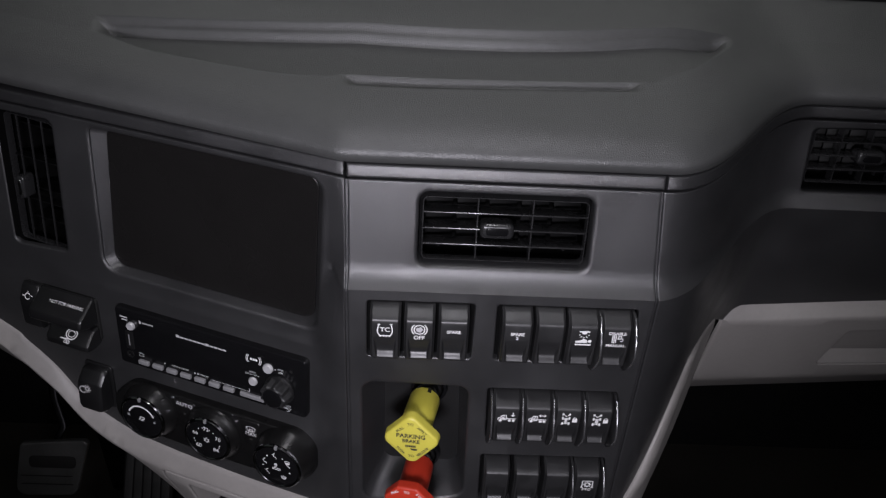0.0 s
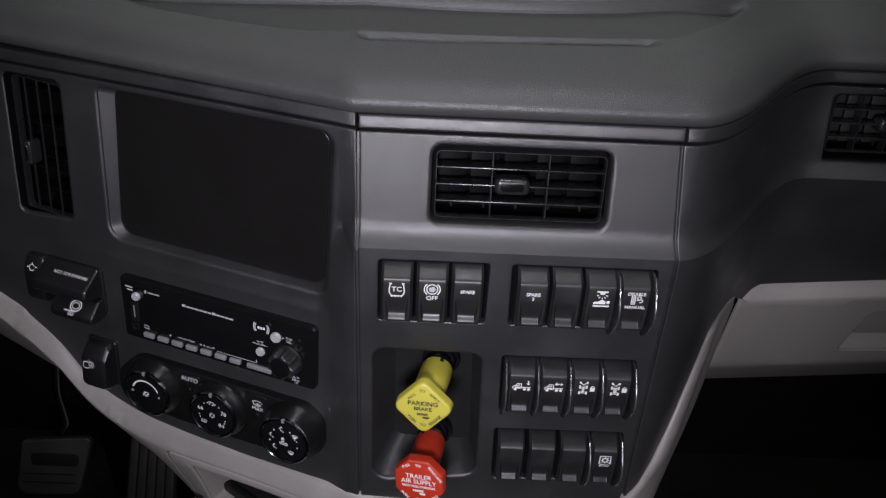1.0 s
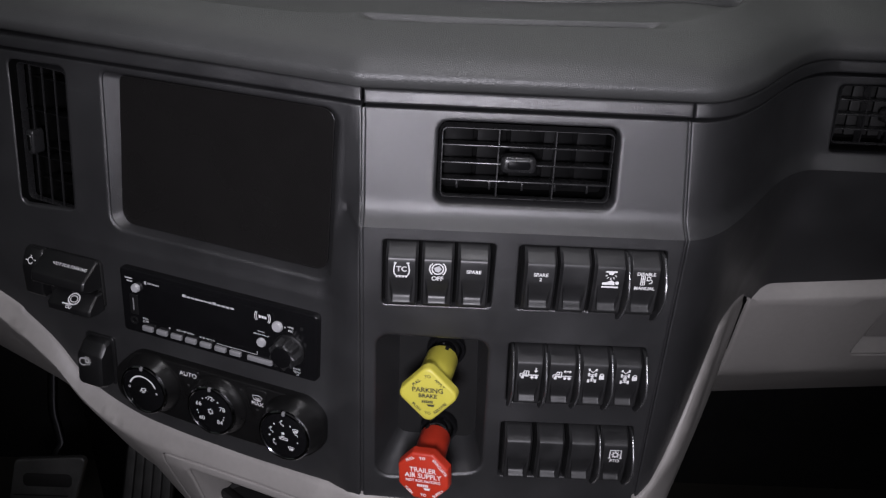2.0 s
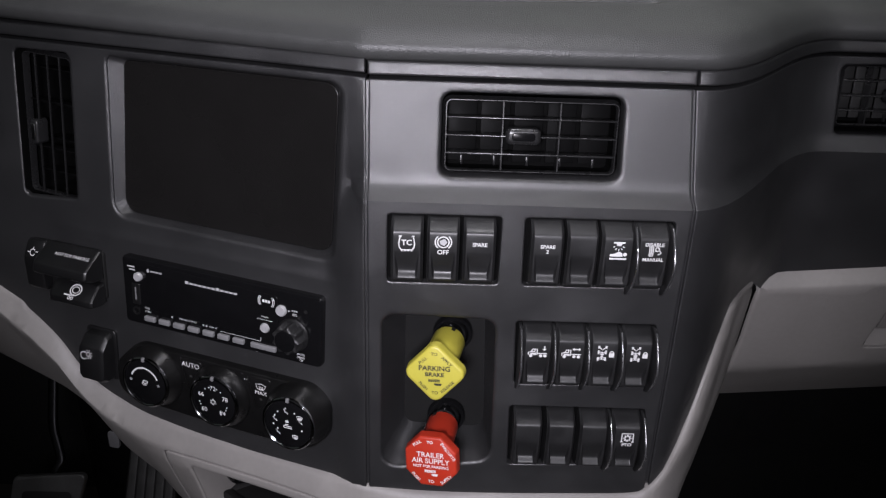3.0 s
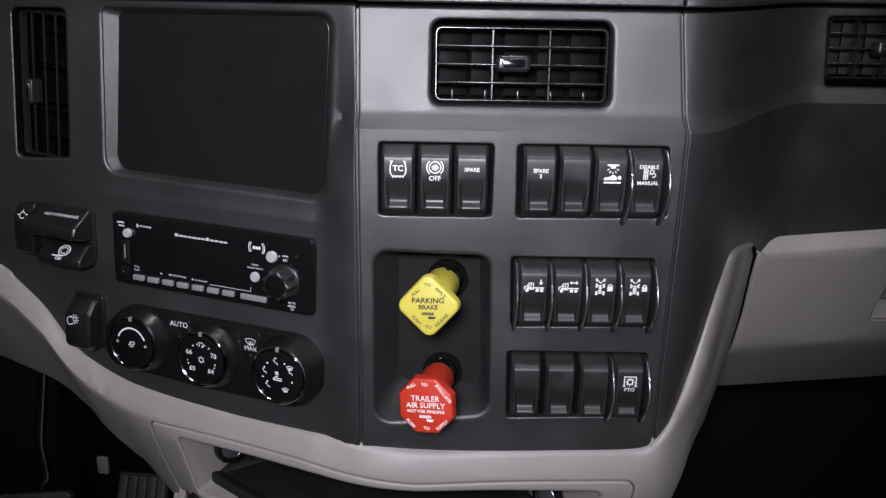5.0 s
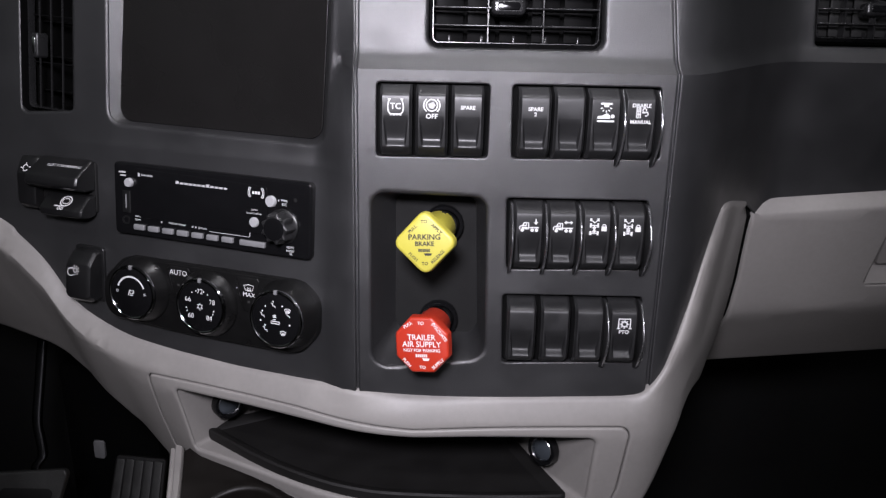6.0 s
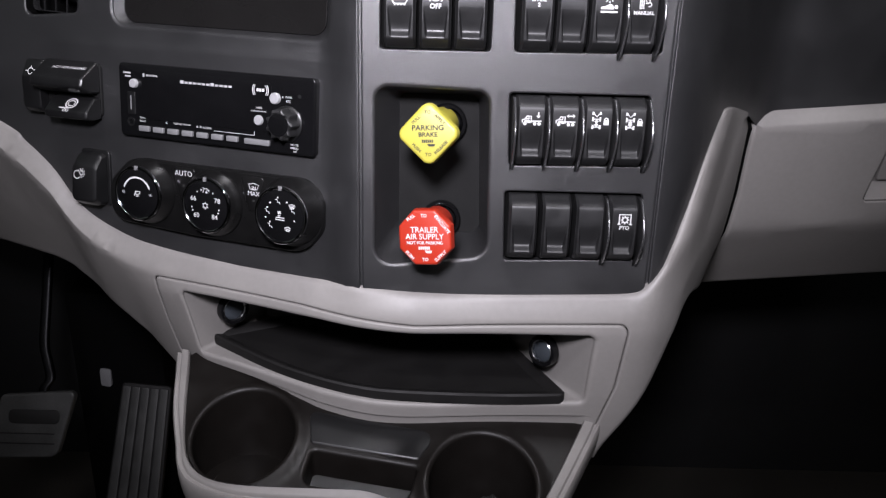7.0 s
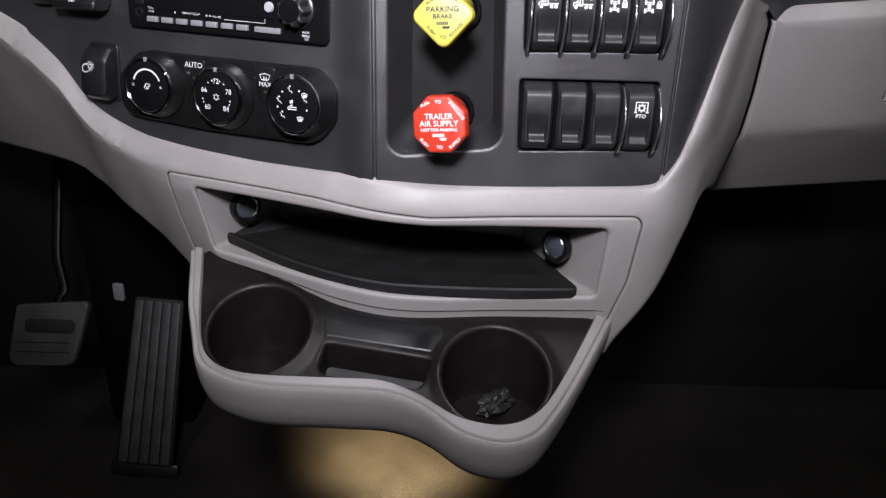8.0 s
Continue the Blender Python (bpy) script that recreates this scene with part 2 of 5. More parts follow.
def loft(rings, closed=True, cap_start=False, cap_end=True):
    """A skin over rings of points in space, all of one count."""
    n = len(rings[0])
    verts = [tuple(p) for r in rings for p in r]
    faces = []
    for i in range(len(rings) - 1):
        for j in range(n if closed else n - 1):
            k = (j + 1) % n
            faces.append((i * n + j, i * n + k, (i + 1) * n + k, (i + 1) * n + j))
    if cap_start:
        faces.append(tuple(range(n))[::-1])
    if cap_end:
        faces.append(tuple(range((len(rings) - 1) * n, len(rings) * n)))
    mesh = bpy.data.meshes.new("skin")
    mesh.from_pydata(verts, [], faces)
    bm = bmesh.new()
    bm.from_mesh(mesh)
    bmesh.ops.recalc_face_normals(bm, faces=bm.faces)
    bm.to_mesh(mesh)
    bm.free()
    return mesh


def slab(loop, w0, w1, r=0.0, n=3, taper=0.0):
    """A plate with outline loop (u, v), from height w0 to w1, its front edge rounded by r."""
    loop = ccw(loop)
    rings = [[(u, v, w0) for u, v in loop]]
    if r > 0:
        for i in range(n + 1):
            a = math.pi / 2 * i / n
            ins = inset(loop, taper + r * (1 - math.cos(a)))
            rings.append([(u, v, w1 - r + r * math.sin(a)) for u, v in ins])
    else:
        rings.append([(u, v, w1) for u, v in inset(loop, taper)])
    return loft(rings, cap_start=True)


def rect(w, h, r, cx=0.0, cy=0.0, n=4):
    return fillet([(cx - w / 2, cy - h / 2), (cx + w / 2, cy - h / 2), (cx + w / 2, cy + h / 2), (cx - w / 2, cy + h / 2)], r, n)


def lathe(profile, n=48, cap_end=True):
    """Turned about the local z axis: rows of (radius, height)."""
    rings = [[(r * math.cos(2 * math.pi * j / n), r * math.sin(2 * math.pi * j / n), h) for j in range(n)] for r, h in profile]
    return loft(rings, cap_start=True, cap_end=cap_end)


def block(lo, hi, r=0.0):
    bm = bmesh.new()
    bmesh.ops.create_cube(bm, size=1)
    for v in bm.verts:
        v.co = Vector([lo[i] + (v.co[i] + 0.5) * (hi[i] - lo[i]) for i in range(3)])
    if r:
        bmesh.ops.bevel(bm, geom=list(bm.edges), offset=r, segments=2, affect="EDGES", profile=0.5)
    return bm


def ribbon(lines, width, w=0.0003):
    """Flat strokes of one width, as printed signs are: rows of points (u, v)."""
    verts, faces = [], []
    for line in lines:
        k = len(verts)
        for i, p in enumerate(line):
            a, b = Vector(line[max(0, i - 1)]), Vector(line[min(len(line) - 1, i + 1)])
            d = (b - a).normalized() if (b - a).length > 1e-9 else Vector((1, 0))
            nrm = Vector((-d.y, d.x)) * width / 2
            verts += [(p[0] + nrm.x, p[1] + nrm.y, w), (p[0] - nrm.x, p[1] - nrm.y, w)]
        faces += [(k + 2 * i, k + 2 * i + 1, k + 2 * i + 3, k + 2 * i + 2) for i in range(len(line) - 1)]
    mesh = bpy.data.meshes.new("strokes")
    mesh.from_pydata(verts, [], faces)
    return mesh


def arc(cx, cy, r, a0, a1, n=10, ry=None):
    return [(cx + r * math.cos(radians(a0 + (a1 - a0) * i / n)), cy + (ry or r) * math.sin(radians(a0 + (a1 - a0) * i / n))) for i in range(n + 1)]


def words(text, size, parent, m, material, name="lettering", squeeze=1.0, bold=0.0):
    """Printed words, centred on m, as flat mesh letters."""
    curve = bpy.data.curves.new("words", "FONT")
    curve.body, curve.size, curve.align_x, curve.align_y, curve.resolution_u = text, size, "CENTER", "CENTER", 3
    curve.offset = bold
    tmp = bpy.data.objects.new("words", curve)
    scene.collection.objects.link(tmp)
    mesh = bpy.data.meshes.new_from_object(tmp.evaluated_get(bpy.context.evaluated_depsgraph_get()))
    bpy.data.objects.remove(tmp)
    bpy.data.curves.remove(curve)
    mesh.transform(Matrix.Diagonal((squeeze, 1, 1, 1)))
    mesh.materials.clear()
    return part(name, mesh, material, parent, m=m)


def at(u, v, w, turn=0.0):
    return pose(u, v, w, 0, 0, turn)


# ---- shape of the dashboard's front: y as a function of x (to the right) and z (up) ----


def ease(a, b, v):
    t = min(1.0, max(0.0, (v - a) / (b - a)))
    return t * t * (3 - 2 * t)


def ledge(h):
    """Share of the step back, h above its sharp lower edge."""
    t = min(1.0, max(0.0, h / 0.0145))
    return 1 - (1 - t) ** 2


def front_centre(z):
    low, up = 0.4665 + 0.052 * (z - 0.75), 0.486 + 0.165 * (z - 0.928)
    return low + (up - low) * ledge(z - 0.9255)


def front_left(x, z):
    low = 0.463 - 0.351 * x + 0.11 * (z - 0.83)
    up = 0.469 - 0.345 * x + (z - 0.86) * (0.055 - 0.18 * x)
    groove = 0.0022 * math.exp(-((x + 0.0745 + 0.06 * (z - 0.90) * -1) / 0.0032) ** 2) * ease(0.850, 0.870, z) * (1 - ease(0.925, 0.945, z))
    return low + (up - low) * ledge(z - 0.8465) + groove


def crease(x):
    """Height of the ledge's lower edge on the sweep to the right."""
    return 0.9255 + 0.002 * ease(0.184, 0.25, x)


def front_right(x, z):
    c = crease(x)
    up = 0.486 + 0.165 * (z - 0.928)
    low = 0.4665 + 0.052 * (z - 0.75)
    t = ease(0.184, 0.345, x)
    up += (0.6276 + 0.14 * (z - 0.926) - up) * t
    low += (min(0.6446, 0.6215 + 0.19 * (c - z)) - low) * t
    return low + (up - low) * ledge(z - c)


def front(x, z):
    if x < -0.057:
        k = ease(-0.092 + 0.022 * ease(0.88, 0.94, z), -0.057, x)
        return front_left(x, z) * (1 - k) + front_centre(z) * k
    return front_right(x, z) if x > 0.184 else front_centre(z)


def on(f, x, z, off=0.0, roll=0.0):
    """The pose of a thing on the surface y = f(x, z): local x to the right, y up, z out of the surface; off: metres proud."""
    e = 1e-4
    u = Vector((1, (f(x + e, z) - f(x - e, z)) / (2 * e), 0)).normalized()
    t = Vector((0, (f(x, z + e) - f(x, z - e)) / (2 * e), 1))
    v = (t - u * t.dot(u)).normalized()
    w = u.cross(v)
    m = Matrix((u, v, w)).transposed().to_4x4()
    m.translation = Vector((x, f(x, z), z)) + w * off
    return m @ pose(0, 0, 0, 0, 0, roll)


def low_left(x, z):
    return 0.463 - 0.351 * x + 0.11 * (z - 0.83)


def low_centre(x, z):
    return 0.4665 + 0.052 * (z - 0.75)


def up_centre(x, z):
    return 0.486 + 0.165 * (z - 0.928)


# lower edge of the dark fascia, where the light console trim begins
EDGE = [(-0.62, 0.845), (-0.425, 0.771), (-0.395, 0.7537), (-0.3663, 0.7317), (-0.345, 0.7065), (-0.330, 0.6940), (-0.3097, 0.6838), (-0.28, 0.6740), (-0.25, 0.6696), (-0.2227, 0.6672), (-0.1935, 0.6656), (-0.166, 0.6643), (-0.1125, 0.6642), (-0.0865, 0.6646), (-0.0598, 0.6646), (-0.013, 0.6614),
        (0.035, 0.6608), (0.1065, 0.6627), (0.1684, 0.6654), (0.183, 0.6725), (0.196, 0.689), (0.213, 0.731), (0.232, 0.776), (0.248, 0.8025), (0.262, 0.8090), (0.3065, 0.7945)]
# the crease on the pillar beside the glove box, and the seam behind it
CREASE_Z, CREASE_X = [0.55, 0.655, 0.665, 0.697, 0.720, 0.7353, 0.7748, 0.786, 0.794], [0.216, 0.219, 0.225, 0.2480, 0.2610, 0.2700, 0.2850, 0.2970, 0.3140]
SEAM_Z, SEAM_X = [0.560, 0.645, 0.700, 0.7525, 0.775, 0.794], [0.3210, 0.3210, 0.3208, 0.3175, 0.3160, 0.3140]


def edge_z(x):
    return float(np.interp(x, [p[0] for p in EDGE], [p[1] for p in EDGE]))


def glove_front(x, z):
    h = z - 0.09 * (x - 0.35)
    return 0.634 + 0.7 * max(0, h - 0.778) + 0.309 * max(0, 0.778 - max(h, 0.655)) + 0.876 * max(0, 0.655 - h)


def console_face(x, z):
    w = float(np.interp(x, [-0.30, -0.22], [1, 0]))
    drop = edge_z(x) - z
    back = w * (0.34 * max(0.0, drop - 0.021) + 0.34 * max(0.0, drop - 0.026)) + (1 - w) * float(np.interp(x, [-0.25, -0.10], [0.4, 0.2])) * max(0.0, 0.63 - z)
    bulge = (0.006 + 0.003 * w) * ease(0.0, 0.022, drop) * (1 - ease(0.17, 0.21, x))
    base = front(x, z)
    if x > 0.175 and z > 0.67:
        d = x - float(np.interp(z, [0.664, 0.689, 0.731, 0.776, 0.802], [0.170, 0.195, 0.212, 0.232, 0.250]))
        back -= ease(0.67, 0.72, z) * float(np.interp(d, [0.0, 0.013, 0.05], [0.0, 0.0075, 0.0])) * (1 - ease(0.25, 0.30, x))
    if x < 0.16 and z < 0.70:
        mid = front_centre(z)
        k = 1 - ease(0.650, 0.672, z)
        soft = mid + 0.015 * math.log1p(math.exp((low_left(x, z) - mid) / 0.015)) - 0.0104 * math.exp(-((x + 0.052) / 0.075) ** 2)
        base += (soft - base) * k
    return base - 0.0025 - bulge + back


def console(x, z):
    xc, xs = float(np.interp(z, CREASE_Z, CREASE_X)), float(np.interp(z, SEAM_Z, SEAM_X))
    if x <= xc or z > 0.794 or z < 0.56:
        return console_face(x, z)
    # the pillar's side, from the crease back to the seam
    y0, y1 = console_face(xc, z), glove_front(xs, z) + 0.001
    t = min(1.0, (x - xc) / max(1e-4, xs - xc))
    return y0 + (y1 - y0) * (0.82 * t + 0.18 * t * t)


# ---- cab shell ----


def shell(name, lo, hi, material, label, category):
    return top(name, block(lo, hi), material, label, category, kind="structure")


shell("floor", (-1.15, -1.1, -0.05), (1.15, 1.25, 0.0), M_FLOOR, "dark speckled vinyl cab floor", "floor")
shell("wall_firewall", (-1.15, 1.15, 0.0), (1.15, 1.25, 1.06), M_DEEP, "black lined firewall of the footwell", "wall")
shell("wall_back", (-1.15, -1.2, 0.0), (1.15, -1.1, 1.95), M_CABIN, "plain grey rear wall of the cab", "wall")
shell("ceiling", (-1.15, -1.2, 1.95), (1.15, 1.25, 2.0), M_CABIN, "plain grey cab headlining", "ceiling")
for side, x0, x1 in (("left", -1.25, -1.15), ("right", 1.15, 1.25)):
    shell("wall_" + side, (x0, -1.2, 0.0), (x1, 1.25, 1.05), M_DEEP, "dark door lining of the cab", "wall")
    shell("wall_" + side + "_upper", (x0, -1.2, 1.75), (x1, 1.25, 1.95), M_CABIN, "grey lining above the door glass", "wall")
    shell("wall_" + side + "_rear", (x0, -1.2, 1.05), (x1, -0.3, 1.75), M_CABIN, "grey lining behind the door glass", "wall")
shell("wall_front_upper", (-1.15, 1.15, 1.75), (1.15, 1.25, 1.95), M_CABIN, "grey header above the windscreen", "wall")
shell("trim_pillar", (-0.04, 1.15, 1.06), (0.04, 1.25, 1.75), M_CABIN, "dark pillar of the split windscreen", "trim")

# frames out of view, added to hold the overhead fills
for lx, ly, watts in OVERHEAD_FILLS:
    lamp = thing("overhead_fill", pose(lx, ly, 1.95, 180, 0, 0), "unseen square frame added on the headlining round a fill light", "ceiling lamp", "cab ceiling lamps")
    part("frame", slab(rect(0.20, 0.15, 0.02), 0, 0.03, 0.006), M_BLACK, lamp)

# ---- dashboard: padded top ----


def pad_front(x):
    return front(x, 1.015) - 0.004


def pad_height(d):
    return float(np.interp(d, [0, 0.004, 0.012, 0.024, 0.045, 0.07, 0.16, 0.40, 0.8], [1.034, 1.0395, 1.0445, 1.0487, 1.0535, 1.058, 1.0775, 1.105, 1.12]))


TRAY_BACK = spline([(-0.31, 0.669), (-0.278, 0.6645), (-0.175, 0.6525), (-0.10, 0.6450), (-0.029, 0.6405), (0.04, 0.6395), (0.115, 0.6435), (0.19, 0.6550), (0.262, 0.6750), (0.30, 0.690)], 8)
TRAY_EDGE = spline([(-0.31, 0.668), (-0.288, 0.652), (-0.238, 0.6216), (-0.187, 0.602), (-0.138, 0.586), (-0.09, 0.576), (0.02, 0.571), (0.13, 0.572), (0.171, 0.580), (0.2016, 0.597), (0.233, 0.626), (0.262, 0.665), (0.29, 0.705)], 8)


def tray_back(x):
    return float(np.interp(x, [p[0] for p in TRAY_BACK], [p[1] for p in TRAY_BACK]))


def tray_edge(x):
    return float(np.interp(x, [p[0] for p in TRAY_EDGE], [p[1] for p in TRAY_EDGE]))


def tray_depth(x, y):
    a, b = tray_edge(x), tray_back(x)
    if b - a < 0.002:
        return 0.0
    ends = ease(-0.289, -0.276, x) * (1 - ease(0.252, 0.266, x))
    fall = min(1.0, max(0.0, (y - a) / (b - a)))
    wall = 1 - 0.52 * ease(b, b + 0.0028, y) - 0.06 * ease(b + 0.0028, b + 0.0052, y) - 0.42 * ease(b + 0.0052, b + 0.0085, y)
    return 0.0140 * ends * fall * wall


def dash_top():
    bm = bmesh.new()
    xs = list(np.linspace(-1.14, -0.5, 9)[:-1]) + list(np.linspace(-0.5, 0.55, 190)) + list(np.linspace(0.55, 1.14, 8)[1:])
    near = [0.0, 0.002, 0.008] + list(np.linspace(0.014, 0.05, 7))[:-1] + list(np.linspace(0.05, 0.09, 34))
    rows = []
    for x in xs:
        y0 = pad_front(x)
        col = [(x, y0 + 0.020, 1.0215), (x, y0 + 0.007, 1.0225), (x, y0 + 0.001, 1.0265), (x, y0, 1.031)]
        a = y0 + 0.09
        b = max(tray_back(x) - 0.006, a + 0.004)
        c = b + 0.019
        depths = near + [v - y0 for v in list(np.linspace(a, b, 22))[1:] + list(np.linspace(b, c, 22))[1:] + list(np.linspace(c, c + 0.12, 12))[1:] + [c + 0.2, 1.149]]
        for d in depths:
            y = y0 + d
            z = pad_height(d)
            z -= tray_depth(x, y)
            g_ = ease(-0.066, -0.056, x) * (1 - ease(0.158, 0.170, x))
            yc = 0.5705 + 0.05 * max(0, x)
            z -= 0.0056 * g_ * ease(yc - 0.010, yc + 0.002, y) * (1 - ease(yc + 0.002, yc + 0.0062, y))
            col.append((x, y, z))
        rows.append([bm.verts.new(p) for p in col])
    for a, b in zip(rows, rows[1:]):
        for i in range(len(a) - 1):
            bm.faces.new((a[i], b[i], b[i + 1], a[i + 1]))
    bmesh.ops.recalc_face_normals(bm, faces=bm.faces)
    up = sum(f_.normal.z for f_ in bm.faces)
    if up < 0:
        bmesh.ops.reverse_faces(bm, faces=bm.faces)
    return bm


top("dashboard_top", dash_top(), M_PAD, "black leather-grained padded dashboard top with a shallow tray", "dashboard", angle=60)



def defroster():
    rows = []
    for x in np.linspace(0.372, 1.10, 30):
        y0 = pad_front(x)
        line = [(0.7850, -0.004), (0.7850, 0.0030), (0.7865, 0.0045), (0.7905, 0.0045), (0.7920, 0.0020), (0.86, 0.0020), (0.98, 0.0020)]
        rows.append([(x, y, pad_height(y - y0) + dz) for y, dz in line])
    return loft(rows, closed=False, cap_end=False)


top("defroster_panel", defroster(), M_BLACK, "black defroster panel at the foot of the windscreen", "dashboard panel")

# ---- dashboard: trim strips under the pad ----


def strip_front(x, z):
    mid = 1.016
    return front(x, 1.010) - 0.0035 + 0.38 * max(0, z - mid)


for x0, x1, lo0, lo1, hi0, hi1 in ((-0.62, -0.0590, 1.0062, 1.0150, 1.0160, 1.0250), (-0.0573, 0.1778, 1.0138, 1.0134, 1.0235, 1.0235), (0.1793, 0.62, 1.0134, 1.0134, 1.0235, 1.0235)):
    n = 40
    xs = [x0 + (x1 - x0) * i / n for i in range(n + 1)]
    line = [(x, lo0 + (lo1 - lo0) * i / n) for i, x in enumerate(xs)] + [(x, hi0 + (hi1 - hi0) * i / n) for i, x in reversed(list(enumerate(xs)))]
    top("trim_strip", sheet(line, [], strip_front, 0.0014, 0.016, 0.007), M_FASCIA, "charcoal plastic trim strip under the padded top", "trim strip", "trim strips under the padded top")

# ---- dashboard: fascia panels ----
LOWER = [(x, edge_z(x) - 0.014) for x in np.linspace(-0.62, -0.0587, 48)]
SCREEN_HOLE = [(-0.2870, 0.8660), (-0.0860, 0.8625), (-0.0765, 1.0045), (-0.2775, 1.0020)]
SCREEN_GLASS = [(-0.2799, 0.8672), (-0.0890, 0.8650), (-0.0800, 1.0018), (-0.2652, 0.9985)]
LVENT_HOLE = [(-0.3800, 0.8690), (-0.3232, 0.8735), (-0.3132, 1.0005), (-0.3700, 0.9990)]
VENT_HOLE = [(-0.0036, 0.9410), (0.1298, 0.9410), (0.1284, 1.0022), (-0.0032, 1.0022)]
RVENT_HOLE = [(0.3535, 0.9408), (0.4700, 0.9408), (0.4700, 1.0050), (0.3500, 1.0018)]
VALVE_HOLE = [(-0.0456, 0.6845), (0.0468, 0.6945), (0.0436, 0.8290), (-0.0452, 0.8315)]
VALVE_FLOOR = [(-0.0285, 0.7050), (0.0418, 0.7020), (0.0376, 0.8215), (-0.0285, 0.8220)]
ROW_A = [(-0.0418, 0.8605), (0.0434, 0.8605), (0.0438, 0.9160), (-0.0414, 0.9160)]
ROW_B = [(0.0622, 0.8605), (0.1760, 0.8620), (0.1732, 0.9160), (0.0612, 0.9160)]
ROW_C = [(0.0618, 0.7718), (0.1738, 0.7740), (0.1706, 0.8295), (0.0600, 0.8295)]
ROW_D = [(0.0615, 0.6915), (0.1765, 0.6950), (0.1722, 0.7508), (0.0598, 0.7508)]

left_hole = fillet(SCREEN_HOLE, [0.012, 0.012, 0.010, 0.006], 6)
lvent_hole = fillet(LVENT_HOLE, 0.006, 5)
panel_left = top("fascia_panel", sheet(LOWER + [(-0.0587, z) for z in (0.838, 0.845, 0.8465, 0.8495, 0.8535, 0.859, 0.9235, 0.9255, 0.928, 0.931, 0.9345, 0.938)] + [(-0.0587, 1.0112), (-0.62, 1.0026)], [(left_hole, 0.003, 0.001), (lvent_hole, 0.002, 0.003)], front, 0.0013, 0.012, 0.009, [[(-0.62, z), (-0.05, z)] for z in (0.8450, 0.8465, 0.8495, 0.8535, 0.859)] + [[(-0.076, z), (-0.05, z)] for z in (0.9255, 0.928, 0.931, 0.9345)]),
                 M_FASCIA, "charcoal grained fascia panel round the dark display", "dashboard panel")
valve_hole = fillet(VALVE_HOLE, [0.014, 0.014, 0.010, 0.010], 6)
panel_centre = top("fascia_panel", sheet([(-0.0568, 0.640), (0.1817, 0.640), (0.1832, 0.72), (0.1849, 0.905), (0.1849, 0.9235), (0.1849, 0.9255)] + [(0.1849 - 0.094 * max(0, z - 0.927), z) for z in (0.928, 0.931, 0.9345, 0.938)] + [(0.1771, 1.0100), (-0.0568, 1.0103)] + [(-0.0568, z) for z in (0.938, 0.9345, 0.931, 0.928, 0.9255, 0.9235)],
                   [(fillet(VENT_HOLE, 0.008, 5), 0.003, 0.010), (valve_hole, 0.003, 0.001)] + [(fillet(r, 0.003, 4), 0.0012, 0.007) for r in (ROW_A, ROW_B, ROW_C, ROW_D)], front, 0.0014, 0.012, 0.008, [[(-0.06, z), (0.19, z)] for z in (0.9235, 0.9255, 0.928, 0.931, 0.9345, 0.938)]),
                   M_FASCIA, "charcoal grained centre fascia with switch rows and an air vent", "dashboard panel", angle=33)
panel_right = top("fascia_panel", sheet([(0.1845, 0.640), (0.205, 0.67), (0.218, 0.72), (0.240, 0.775), (0.255, 0.7935), (0.268, 0.8025), (0.309, 0.7885), (0.325, 0.775), (0.62, 0.775), (0.62, 1.0098), (0.1789, 1.0095)] + [(0.1866 - 0.0933 * max(0, crease(0.186) + d - 0.927), crease(0.186) + d) for d in (0.0145, 0.009, 0.0055, 0.0025, 0.0, -0.002)] + [(0.1866, 0.905), (0.1848, 0.72)],
                  [(fillet(RVENT_HOLE, 0.005, 5), 0.002, 0.02)], front, 0.0010, 0.012, 0.009,
                  [[(x, crease(x) + dz) for x in np.linspace(0.18, 0.62, 40)] for dz in (-0.002, 0.0, 0.0025, 0.0055, 0.009, 0.0145)]),
                  M_FASCIA, "charcoal grained fascia panel that sweeps back past the glove box", "dashboard panel", angle=33)


def pocket(hole, floor, f, rim, d, plate=False):
    """Sloping walls from an opening's rim to its floor, and the floor."""
    a = [(x, f(x, z) + rim, z) for x, z in ccw(hole)]
    b = [(x, f(x, z) + d, z) for x, z in ccw(floor)]
    return loft([a, [tuple(0.82 * q + 0.18 * p for p, q in zip(u, v)) for u, v in zip(a, b)], b], cap_end=not plate), loft([b]) if plate else None


world_part("display_surround", pocket(left_hole, fillet(SCREEN_GLASS, [0.012, 0.012, 0.010, 0.006], 6), front_left, 0.003, 0.0115)[0], M_FASCIA, panel_left)
walls, plate = pocket(valve_hole, fillet(VALVE_FLOOR, [0.010, 0.010, 0.008, 0.006], 6), low_centre, 0.003, 0.036, True)
world_part("valve_recess", walls, M_FASCIA, panel_centre)
# matt black here deepens the shade on the recess floor
world_part("valve_plate", plate, M_DEEP, panel_centre, "plate behind the knobs, recess shade painted into its black")
# well floors are near-black, painting the shade between the switches
for r in (ROW_A, ROW_B, ROW_C, ROW_D):
    world_part("switch_well", loft([[(x, front(x, z) + 0.0065, z) for x, z in ccw(fillet(r, 0.003, 4))]], cap_end=True), M_SHADE, panel_centre)

